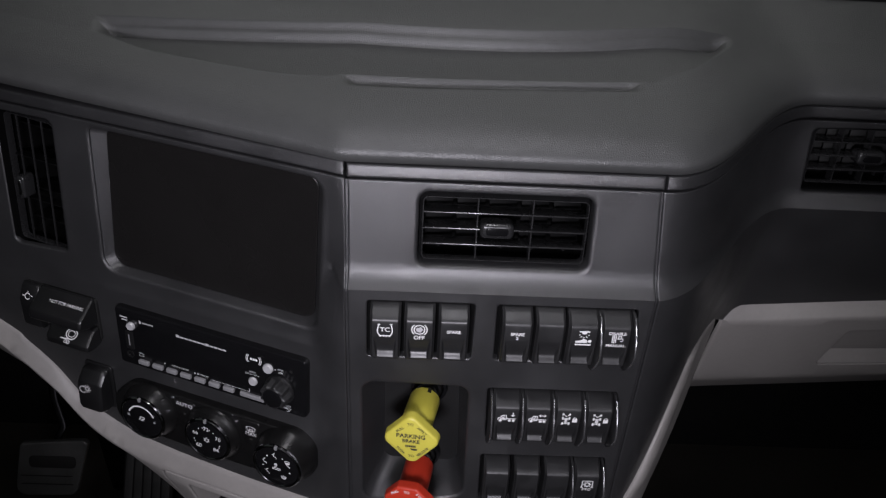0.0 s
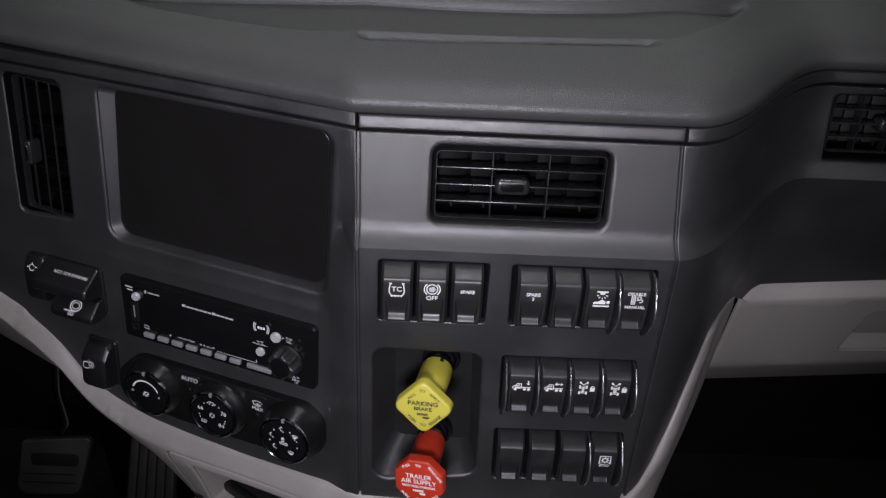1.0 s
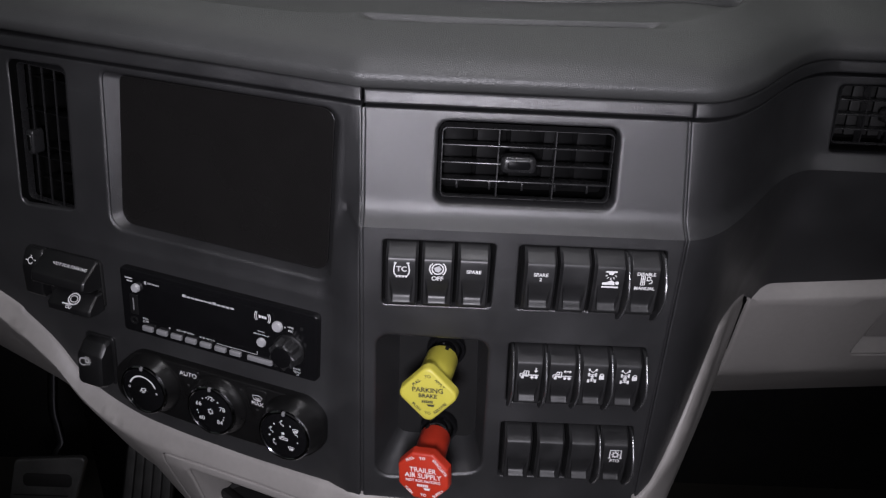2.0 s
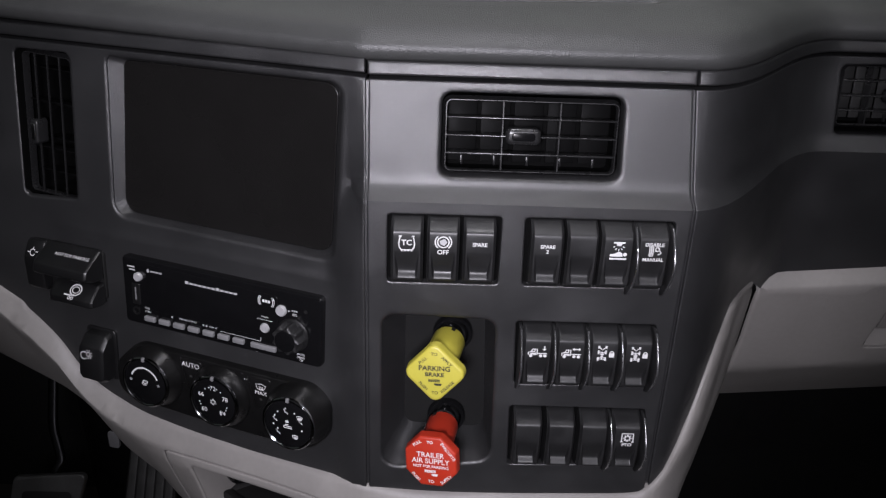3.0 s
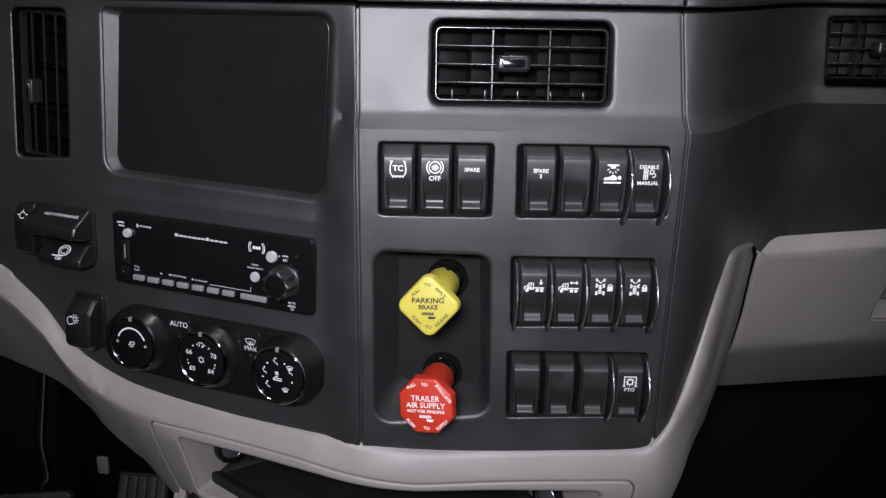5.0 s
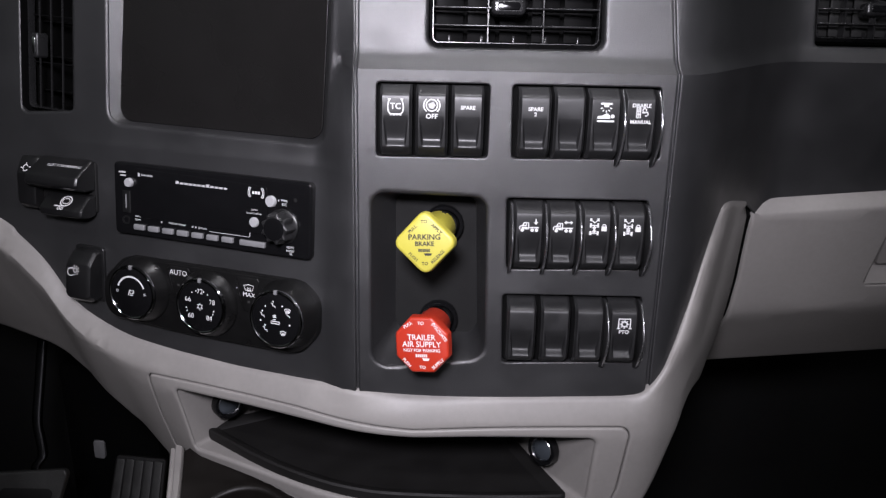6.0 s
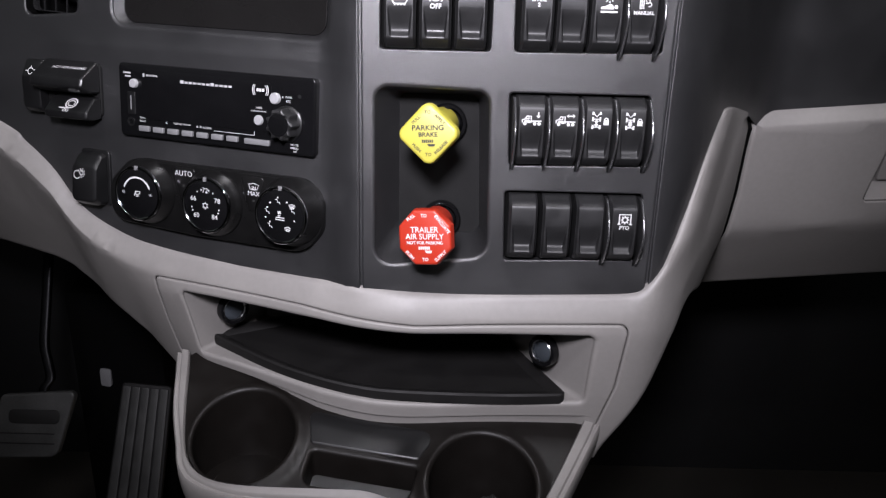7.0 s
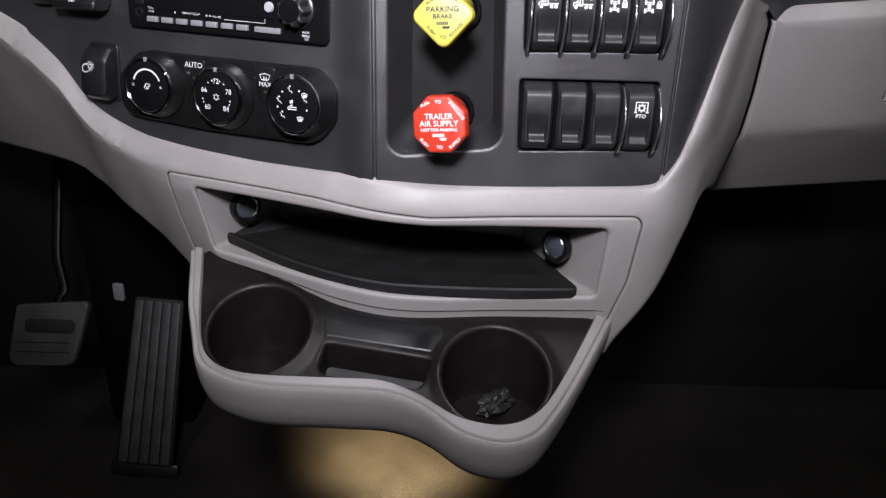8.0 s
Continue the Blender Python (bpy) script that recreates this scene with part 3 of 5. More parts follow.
# backing behind gaps: near-black painted shade under the strips, fascia plastic in upright joints
for panel, loop in ((panel_left, [(-0.61, 0.9985), (-0.0600, 1.0065), (-0.0600, 1.026), (-0.61, 1.018)]), (panel_centre, [(-0.0560, 1.006), (0.1770, 1.006), (0.1770, 1.026), (-0.0560, 1.026)]), (panel_right, [(0.180, 1.006), (0.61, 1.003), (0.61, 1.026), (0.180, 1.026)])):
    world_part("backing", sheet(loop, [], lambda x, z: front(x, z) + 0.009, 0.0, 0.004, 0.012), M_SHADE, panel)
for panel, loop in ((panel_left, [(-0.0600, 0.645), (-0.0552, 0.645), (-0.0552, 1.0085), (-0.0600, 1.0085)]), (panel_right, [(0.1805, 0.66), (0.1865, 0.66), (0.1880, 0.905), (0.1880, 0.930), (0.1800, 1.0085), (0.1755, 1.0085), (0.1835, 0.930), (0.1835, 0.905)])):
    world_part("joint", sheet(loop, [], lambda x, z: front(x, z) + 0.0032, 0.0, 0.002, 0.004), M_FASCIA, panel)

# display
display = top("display_screen", sheet(fillet([(x, z) for x, z in SCREEN_GLASS], [0.012, 0.012, 0.010, 0.006], 6), [], lambda x, z: front_left(x, z) + 0.0095, 0.0008, 0.006, 0.03),
              M_SCREEN, "large blank dark display set into the fascia", "display")

# ---- air vents ----


def vent(name, m, w, h, slats, label, vertical=False, deep=0.03, tab=0.0, tab_v=0.0, dividers=2, tilt=8, blades=None):
    """An air vent: frame, slats across, thin dividers behind, a tab; local x across, y up, z outwards."""
    t = thing(name, m, label, "air vent", "dashboard air vents")
    # duct walls in near-black, with the depth's shade in their colour
    part("duct", loft([[(u, v, 0.004) for u, v in rect(w + 0.010, h + 0.011, 0.006)], [(u, v, -0.002) for u, v in rect(w + 0.010, h + 0.011, 0.006)], [(u, v, -deep) for u, v in rect(w, h, 0.004)]], cap_end=True), M_SHADE, t)
    out, inn = ccw(rect(w + 0.0008, h + 0.0008, 0.0048)), ccw(rect(w - 0.0022, h - 0.0022, 0.0036))
    part("frame", loft([[(u, v, -0.006) for u, v in inset(out, -0.002)], [(u, v, -0.001) for u, v in out], [(u, v, 0.0010) for u, v in inset(out, 0.0005)], [(u, v, 0.0010) for u, v in inset(inn, -0.0005)], [(u, v, -0.001) for u, v in inn], [(u, v, -0.006) for u, v in inn]], cap_end=False), M_SLAT, t)
    n = slats
    for i in range(1, n):
        if vertical:
            u = -w / 2 + w * i / n
            part("slat", block((u - 0.0005, -h / 2, -0.0012), (u + 0.0005, h / 2, 0.0008), 0.0004), M_SLAT, t)
        else:
            v = -h / 2 + h * i / n
            part("slat", block((-w / 2, v - 0.0007, -0.014), (w / 2, v + 0.0007, 0.0008), 0.0005), M_SLAT, t)
    for i in range(1, dividers + 1):
        if vertical:
            v = -h / 2 + h * i / (dividers + 1)
            part("divider", block((-w / 2, v - 0.0005, -0.013), (w / 2, v + 0.0005, -0.004)), M_LOUVRE_SHADE, t)
        else:
            u = -w / 2 + w * i / (dividers + 1)
            part("divider", block((u - 0.0005, -h / 2, -0.013), (u + 0.0005, h / 2, -0.002)), M_SLAT, t)
    count = 4 if vertical else 5
    for i in range(count):
        c = (i + 0.5) / count
        if vertical:
            v = -h / 2 + h * c
            part("louvre", block((-w / 2, -0.009, -0.0007), (w / 2, 0.009, 0.0007)), blades or M_LOUVRE_SHADE, t, m=pose(0, v, -0.024, tilt, 0, 0))
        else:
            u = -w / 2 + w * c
            blade = part("louvre", block((-0.0112, -h / 2 + 0.004, -0.0007), (0.0112, h / 2 - 0.002, 0.0007), 0.0004), blades or M_LOUVRE_SHADE, t, m=pose(u, 0, -0.024, 0, tilt, 0))
            part("pin", block((-0.0010, -h / 2 + 0.001, 0.0), (0.0010, -h / 2 + 0.0085, 0.0035), 0.0005), M_SLAT, blade)
    if vertical:
        knob = part("tab", slab(rect(0.008, 0.022, 0.003), -0.006, 0.006, 0.002), M_SLAT, t, m=at(tab, tab_v, 0))
        part("tab_insert", slab(rect(0.004, 0.015, 0.0018), 0.0055, 0.0068, 0.0006), M_CHROME, knob, "bright tab insert")
    else:
        knob = part("tab", slab(rect(0.026, 0.0125, 0.004), -0.008, 0.006, 0.003), M_SLAT, t, m=at(tab, tab_v, 0))
        part("tab_insert", slab(rect(0.017, 0.0062, 0.0024), 0.0055, 0.0068, 0.0008), M_GLOSS, knob, "glossy black tab insert")
    return t


vent("air_vent", on(up_centre, 0.0629, 0.9715, -0.006), 0.1268, 0.0528, 4, "black air vent with thin horizontal slats in the centre fascia", tab=-0.006, tab_v=0.0008)


def up_left(x, z):
    return 0.469 - 0.345 * x + (z - 0.86) * (0.055 - 0.18 * x)
# blades take the painted shade too, so this vent reads empty
vent("air_vent", on(up_left, -0.3460, 0.9345, -0.005, -2.5), 0.0520, 0.1240, 4, "tall black air vent with vertical slats beside the display", vertical=True, deep=0.05, tab=-0.014, tab_v=-0.006, tilt=86, blades=M_SHADE)
vent("air_vent", on(lambda x, z: 0.624 + 0.14 * (z - 0.90), 0.411, 0.9752, -0.006), 0.1120, 0.0530, 4, "black air vent with horizontal slats above the glove box", tab=0.0, tab_v=0.0, dividers=3, blades=M_LOUVRE_GREY)

# ---- light console trim ----
SIDE_R = [(0.3065, 0.7945), (0.3135, 0.7905), (0.3155, 0.775), (0.3170, 0.7525), (0.3200, 0.700), (0.3205, 0.645), (0.3205, 0.600), (0.3195, 0.578)] + spline([(0.300, 0.592), (0.270, 0.620), (0.2400, 0.640), (0.2200, 0.622), (0.197, 0.565), (0.166, 0.510), (0.158, 0.490)], 5)
SIDE_L = spline([(-0.262, 0.495), (-0.268, 0.517), (-0.305, 0.547), (-0.335, 0.570), (-0.385, 0.589), (-0.43, 0.598), (-0.62, 0.590)], 5)
TOP_EDGE = spline(EDGE, 6)
BEZEL = fillet([(-0.2510, 0.548), (-0.154, 0.5375), (-0.048, 0.5235), (0.143, 0.5270), (0.1540, 0.5290), (0.1662, 0.574), (0.1712, 0.640), (-0.0106, 0.6350), (-0.1096, 0.6425), (-0.2575, 0.6440), (-0.2560, 0.590)],
               [0.004, 0.03, 0.05, 0.004, 0.004, 0.03, 0.009, 0.05, 0.08, 0.005, 0.03], 5)
trim = top("console_trim", sheet(TOP_EDGE + SIDE_R[1:] + SIDE_L, [(BEZEL, 0.0018, 0.012)], console, 0.005, 0.10, 0.009, [[(float(np.interp(z, CREASE_Z, CREASE_X)) + d, z) for z in np.linspace(0.66, 0.789, 16)] for d in (0.0, 0.004)] + [[(x, edge_z(x) - d) for x in np.linspace(-0.44, -0.25, 24)] for d in (0.021, 0.026)]), M_BEIGE, "light grey-beige moulded console trim that wraps round the fascia", "dashboard trim")
NICHE = fillet([(-0.2210, 0.5640), (-0.1480, 0.5600), (-0.0920, 0.5575), (-0.0454, 0.5545), (0.0107, 0.5530), (0.1400, 0.5570), (0.1425, 0.6272), (-0.0105, 0.6265), (-0.0950, 0.6312), (-0.2300, 0.6325)],
               [0.005, 0.06, 0.06, 0.05, 0.06, 0.006, 0.006, 0.08, 0.08, 0.004], 6)
NICHE_END = fillet([(-0.1800, 0.5600), (-0.1200, 0.5580), (-0.0800, 0.5550), (-0.0454, 0.5525), (0.0107, 0.5520), (0.0810, 0.5540), (0.0825, 0.6250), (-0.0105, 0.6262), (-0.0850, 0.6290), (-0.1560, 0.6290)],
                   [0.004, 0.06, 0.06, 0.05, 0.06, 0.006, 0.006, 0.08, 0.08, 0.004], 6)
LIP = spline([(-0.225, 0.5552), (-0.154, 0.5492), (-0.100, 0.5440), (-0.048, 0.5398), (0.0107, 0.5392), (0.143, 0.5422)], 6)


def bezel_front(x, z):
    """The bezel's face, with a small step along the lip under the shelf."""
    lip = float(np.interp(x, [p[0] for p in LIP], [p[1] for p in LIP]))
    return console(x, z) + 0.0030 * ease(0.0, 0.0016, lip - z) * ease(-0.236, -0.222, x) * (1 - ease(0.138, 0.148, x))


bezel = top("storage_bezel", sheet(inset(ccw(BEZEL), 0.0009), [(NICHE, 0.004, 0.001)], bezel_front, 0.0018, 0.012, 0.008, [[(x, z + d) for x, z in LIP] for d in (0.0, -0.0008, -0.0016)]), M_BEIGE, "light grey-beige bezel round an open storage shelf", "dashboard trim")


def niche_skin():
    a = [(x, console(x, z) + 0.004, z) for x, z in ccw(NICHE)]
    b = [(x, 0.592 - 0.16 * x, z) for x, z in ccw(NICHE_END)]
    c = [(0.5 * (p[0] + q[0]), 0.62 * p[1] + 0.38 * q[1], 0.5 * (p[2] + q[2])) for p, q in zip(a, b)]
    return loft([a, c, b], cap_end=True)


world_part("storage_niche", niche_skin(), M_BEIGE, bezel)

# ---- glove box ----


def glove_row(h, x0=0.30, x1=0.64):
    return [(x, h + 0.09 * (x - 0.35)) for x in (x0, x1)]


LATCH = fillet([(0.461, 0.6930), (0.61, 0.6995), (0.61, 0.7690), (0.4665, 0.7620)], 0.005, 4)
glove = top("glove_box", sheet(fillet([(0.3245, 0.5530), (0.63, 0.5800), (0.63, 0.8190), (0.3190, 0.7920), (0.3205, 0.7525), (0.3242, 0.7000), (0.3246, 0.6400)], [0.006, 0.004, 0.004, 0.0022, 0.03, 0.03, 0.02], 5), [(LATCH, 0.002, 0.012)], glove_front, 0.004, 0.05, 0.012,
                               [glove_row(h) for h in (0.7800, 0.7770, 0.6600, 0.6500)]),
            M_BEIGE, "closed light grey-beige glove box lid with a recessed latch", "glove box")
world_part("latch_recess", loft([[(x, glove_front(x, z) + 0.014, z) for x, z in ccw(LATCH)]]), M_BEIGE, glove)
world_part("latch_ramp", loft([[(x, glove_front(x, z) + d, z) for x, z, d in ((0.463, 0.6945, 0.002), (0.608, 0.7010, 0.002), (0.608, 0.7200, 0.013), (0.470, 0.7140, 0.013))]]), M_BEIGE, glove)
world_part("latch", sheet(fillet([(0.4720, 0.7165), (0.607, 0.7225), (0.607, 0.7675), (0.4680, 0.7605)], 0.003, 4), [], lambda x, z: glove_front(x, z) + 0.003 + 0.12 * (0.765 - z), 0.0015, 0.008, 0.01), M_BEIGE, glove)
# dark strip added in the gap so that it reads as shaded
world_part("gap_shade", sheet([(0.312, 0.7865), (0.3255, 0.7865), (0.3275, 0.700), (0.3275, 0.575), (0.318, 0.575), (0.318, 0.700)], [], lambda x, z: glove_front(x, z) + 0.0035, 0.0, 0.03, 0.012), M_SHADE, glove, "near-black strip that paints the gap's shade beside the lid")

# ---- rocker switches ----


def switch_height(s, t, dish):
    """Height of a rocker's face; s: -1 to 1 across, t: 0 at the bottom to 1 at the top; dish: how deep the finger hollow is."""
    w = float(np.interp(t, [0.0, 0.03, 0.08, 0.125, 0.145, 0.165, 0.40, 0.62, 0.80, 0.855, 0.875, 0.895, 0.93, 1.0], [0.0000, 0.0045, 0.0085, 0.0116, 0.0126, 0.0130, 0.0144, 0.0150, 0.0147, 0.0143, 0.0138, 0.0126, 0.0096, 0.0020]))
    half = 0.64 + 0.17 * max(0.0, (t - 0.17) / 0.40)
    deep = ease(0.150, 0.265, t) * (1 - ease(0.28, 0.62, t))
    scoop = dish * (1 - ease(half - 0.13, half, abs(s))) * deep
    side = 0.0034 * ease(0.83, 1.0, abs(s))
    return w - scoop - side


def switch_mesh(w, h, dish=0.0038):
    ss = [-1, -0.97, -0.93, -0.88] + list(np.linspace(-0.86, 0.86, 69)) + [0.88, 0.93, 0.97, 1]
    ts = [0, 0.03, 0.08, 0.125, 0.135, 0.145, 0.155, 0.165] + list(np.linspace(0.18, 0.60, 24)) + [0.68, 0.76, 0.82, 0.845, 0.86, 0.87, 0.88, 0.89, 0.905, 0.93, 0.965, 1]
    bm = bmesh.new()
    rows = [[bm.verts.new((s * w / 2, (t - 0.5) * h, switch_height(s, t, dish))) for s in ss] for t in ts]
    for a, b in zip(rows, rows[1:]):
        for i in range(len(a) - 1):
            bm.faces.new((a[i], a[i + 1], b[i + 1], b[i]))
    rim = [e for e in bm.edges if e.is_boundary]
    made = bmesh.ops.extrude_edge_only(bm, edges=rim)["geom"]
    for v in made:
        if isinstance(v, bmesh.types.BMVert):
            v.co.z = -0.0062
    bmesh.ops.recalc_face_normals(bm, faces=bm.faces)
    mesh = bpy.data.meshes.new("rocker")
    bm.to_mesh(mesh)
    bm.free()
    return mesh


def fin_mesh(h):
    """A thin guard between two switches: a blade that rises to a blunt peak and ends in a point below."""
    line = [(-0.5 * h - 0.0060, 0.0010), (-0.5 * h - 0.001, 0.0085), (-0.27 * h, 0.0185), (-0.08 * h, 0.0232), (0.04 * h, 0.0236), (0.22 * h, 0.0205), (0.40 * h, 0.0130), (0.5 * h, 0.0075), (0.5 * h, -0.005), (-0.5 * h - 0.0060, -0.003)]
    rings = []
    for x, k in ((-0.0012, 0.0012), (-0.00095, 0.0004), (-0.0005, 0.0001), (0.0, 0.0), (0.0005, 0.0001), (0.00095, 0.0004), (0.0012, 0.0012)):
        rings.append([(x, v, w - (k if w > 0 else 0)) for v, w in line])
    return loft(rings, cap_start=True)


def edge_glint_mesh(h):
    """The bright strip that puts a highlight along a guard blade."""
    line = spline([(-0.5 * h - 0.0060, 0.0014), (-0.5 * h - 0.001, 0.0088), (-0.27 * h, 0.0188), (-0.08 * h, 0.0235), (0.04 * h, 0.0239), (0.22 * h, 0.0208), (0.40 * h, 0.0133), (0.5 * h, 0.0078)], 3)
    rings = [[(math.cos(a) * 0.0008, v + math.sin(a) * 0.0004, w + math.sin(a) * 0.0006) for a in np.linspace(0, 2 * math.pi, 9)[:-1]] for v, w in line]
    return loft(rings, cap_start=True)


SW_W, SW_H = 0.0229, 0.0535
ROCKER = switch_mesh(SW_W + 0.0010, SW_H)
ROCKER_LOW = switch_mesh(SW_W, 0.0545)
ROCKER_DISHED = switch_mesh(SW_W, 0.0545, 0.0048)
FIN = fin_mesh(0.0520)
FIN_GLINT = edge_glint_mesh(0.0520)
ICON_V = 0.0108
ICON_W = 0.0154


def strokes(t, lines, width, m=None, name="symbol", material=None):
    part(name, ribbon(lines, width), material or M_PRINT, t, m=m or at(0, ICON_V, ICON_W - 0.0003))


def box_line(x0, y0, x1, y1):
    return [(x0, y0), (x1, y0), (x1, y1), (x0, y1), (x0, y0)]


ICON_BIG = at(0, ICON_V, ICON_W - 0.0003) @ Matrix.Diagonal((1.12, 1.12, 1, 1))


def fill(t, polys, m=None, name="symbol", material=None):
    mesh = bpy.data.meshes.new("patch")
    verts, faces = [], []
    for p in polys:
        k = len(verts)
        verts += [(x, y, 0.0003) for x, y in ccw(p)]
        faces.append(tuple(range(k, k + len(p))))
    mesh.from_pydata(verts, [], faces)
    part(name, mesh, material or M_PRINT, t, m=m or at(0, ICON_V, ICON_W - 0.0003))


def bx(cx, cy, w, h):
    return [(cx - w / 2, cy - h / 2), (cx + w / 2, cy - h / 2), (cx + w / 2, cy + h / 2), (cx - w / 2, cy + h / 2)]


def disc(cx, cy, r, n=14):
    return [(cx + r * math.cos(2 * math.pi * i / n), cy + r * math.sin(2 * math.pi * i / n)) for i in range(n)]


def sign_traction(t):
    words("TC", 0.0060, t, at(0, ICON_V + 0.0008, ICON_W), M_PRINT, bold=0.00012)
    a = [(-0.0045, 0.0062), (-0.0054, 0.003), (-0.0058, 0), (-0.0054, -0.0028), (-0.0040, -0.0048)]
    strokes(t, [a, [(-x, y) for x, y in a], [(-0.0040, -0.0048), (0.0040, -0.0048)]], 0.0009)
    fill(t, [bx(x, -0.0053, 0.0012, 0.0014) for x in (-0.0036, -0.0012, 0.0012, 0.0036)] + [bx(-0.0047, 0.006, 0.0022, 0.0010), bx(0.0047, 0.006, 0.0022, 0.0010)])


def sign_brake_off(t):
    words("OFF", 0.0050, t, at(0, ICON_V - 0.0062, ICON_W - 0.0003), M_PRINT, bold=0.0001)
    strokes(t, [arc(0, 0.0020, 0.0042, 0, 360, 20), arc(0, 0.0020, 0.0060, 130, 230, 8), arc(0, 0.0020, 0.0060, -50, 50, 8)], 0.0009)
    fill(t, [[(-0.0028, 0.0030), (0.0010, 0.0046), (0.0030, 0.0020), (0.0008, -0.0008), (-0.0020, 0.0002)]], material=M_DIM)


def sign_words(*rows, size=0.0040):
    def draw(t):
        for i, r in enumerate(rows):
            words(r, size, t, at(0, ICON_V + 0.0006 - i * size * 0.95, ICON_W), M_PRINT, bold=0.0001)
    return draw


def sign_bunk(t):
    fill(t, [bx(0, 0.0052, 0.0075, 0.0012), [(-0.0020, 0.0046), (0.0020, 0.0046), (0.0013, 0.0030), (-0.0013, 0.0030)], bx(0, -0.0062, 0.0112, 0.0012),
             [(-0.0056, -0.0046), (0.0030, -0.0046), (0.0026, -0.0022), (0.0004, -0.0010), (-0.0026, -0.0026), (-0.0054, -0.0030)], disc(0.0045, -0.0030, 0.0013)], m=ICON_BIG)
    strokes(t, [[(math.sin(radians(a)) * 0.0026, 0.0034 - math.cos(radians(a)) * 0.0026), (math.sin(radians(a)) * 0.0040, 0.0034 - math.cos(radians(a)) * 0.0040)] for a in (-70, -35, 0, 35, 70)], 0.0007, m=ICON_BIG)


def sign_regen(t):
    words("DISABLE", 0.0038, t, at(0, ICON_V + 0.0048, ICON_W), M_PRINT, bold=0.0001)
    words("MANUAL", 0.0038, t, at(0, ICON_V - 0.0072, ICON_W - 0.0003), M_PRINT, bold=0.0001)
    strokes(t, [box_line(-0.0030, -0.0042, -0.0006, 0.0024), [(-0.003, -0.002), (-0.0006, -0.002)], [(-0.003, 0.0002), (-0.0006, 0.0002)], [(-0.0018, -0.0042), (-0.0018, 0.0024)], arc(0.0020, 0.0008, 0.0012, -30, 250, 8), arc(0.0032, -0.0016, 0.0013, -120, 160, 8), [(0.0004, -0.0008), (0.0022, -0.0008)]], 0.0007, m=ICON_BIG @ at(0, 0.0006, 0))


def lorry(t, up):
    strokes(t, [[(-0.0066, -0.0024), (-0.0066, -0.0004), (-0.0046, 0.0002), (-0.0036, 0.0022), (-0.0006, 0.0022), (-0.0006, -0.0022), (-0.0030, -0.0022)], [(-0.0046, 0.0002), (-0.0022, 0.0002), (-0.0022, 0.0020)]], 0.0008, m=ICON_BIG)
    fill(t, [bx(-0.0032, -0.0014, 0.0040, 0.0014), bx(0.0030, -0.0012, 0.0072, 0.0008), disc(-0.0048, -0.0030, 0.0012), disc(0.0020, -0.0030, 0.0012), disc(0.0050, -0.0030, 0.0012)], m=ICON_BIG)
    if up:
        fill(t, [bx(0.0044, 0.0036, 0.0009, 0.0026), [(0.0028, 0.0026), (0.0060, 0.0026), (0.0044, 0.0008)]], m=ICON_BIG)
    else:
        fill(t, [bx(0.0034, 0.0028, 0.0032, 0.0008), [(0.0020, 0.0042), (0.0020, 0.0014), (0.0004, 0.0028)], [(0.0048, 0.0042), (0.0048, 0.0014), (0.0064, 0.0028)]], m=ICON_BIG)


def axle(t, second):
    fill(t, [bx(-0.0046, 0.0012, 0.0012, 0.0030), bx(0.0004, 0.0012, 0.0012, 0.0030), bx(-0.0046, -0.0042, 0.0014, 0.0028), bx(0.0004, -0.0042, 0.0014, 0.0028), bx(-0.0021, 0.0012, 0.0038, 0.0007), bx(-0.0021, -0.0042, 0.0038, 0.0007),
             bx(-0.0021, -0.0015, 0.0010, 0.0050), bx(-0.0046, 0.0052, 0.0014, 0.0020), bx(0.0004, 0.0052, 0.0014, 0.0020), bx(0.0046, -0.0010, 0.0036, 0.0034)] + ([disc(-0.0021, -0.0015, 0.0013)] if second else []), m=ICON_BIG)
    strokes(t, [arc(0.0046, 0.0008, 0.0012, 0, 180, 8), [(-0.0042, 0.0050), (-0.0021, 0.0030), (0.0, 0.0050)], [(-0.0034, -0.0032), (-0.0008, 0.0002)], [(-0.0034, 0.0002), (-0.0008, -0.0032)]], 0.0007, m=ICON_BIG)


def sign_takeoff(t):
    words("PTO", 0.0042, t, at(0, ICON_V - 0.0062, ICON_W - 0.0003), M_PRINT, bold=0.0001)
    strokes(t, [[(-0.0046, -0.0030), (-0.0046, 0.0050), (0.0046, 0.0050), (0.0046, -0.0030)]], 0.0011)
    strokes(t, [arc(0, 0.0006, 0.0021, 0, 360, 14)], 0.0011)
    fill(t, [disc(0.0031 * math.cos(a), 0.0006 + 0.0031 * math.sin(a), 0.0006, 6) for a in np.linspace(0, 2 * math.pi, 9)[:-1]] + [bx(-0.0046, -0.003, 0.0024, 0.001), bx(0.0046, -0.003, 0.0024, 0.001)])


def rocker(x, z, sign, label, low=False, fins=()):
    t = thing("rocker_switch", on(low_centre, x, z, 0.0), label, "rocker switch", "rocker switches in the centre fascia")
    part("rocker", ROCKER_DISHED if not sign else ROCKER_LOW if low else ROCKER, M_SWITCH, t, angle=50)
    if sign:
        sign(t)
    for u in fins:
        guard = part("guard", FIN, M_SWITCH, t, "thin black guard blade", 75, at(u, 0, 0))
        # bright metal strip stands in for the lamp's glint on the edge
        part("guard_glint", FIN_GLINT, M_FIN_GLINT, guard, "bright strip for the edge's highlight")
    return t


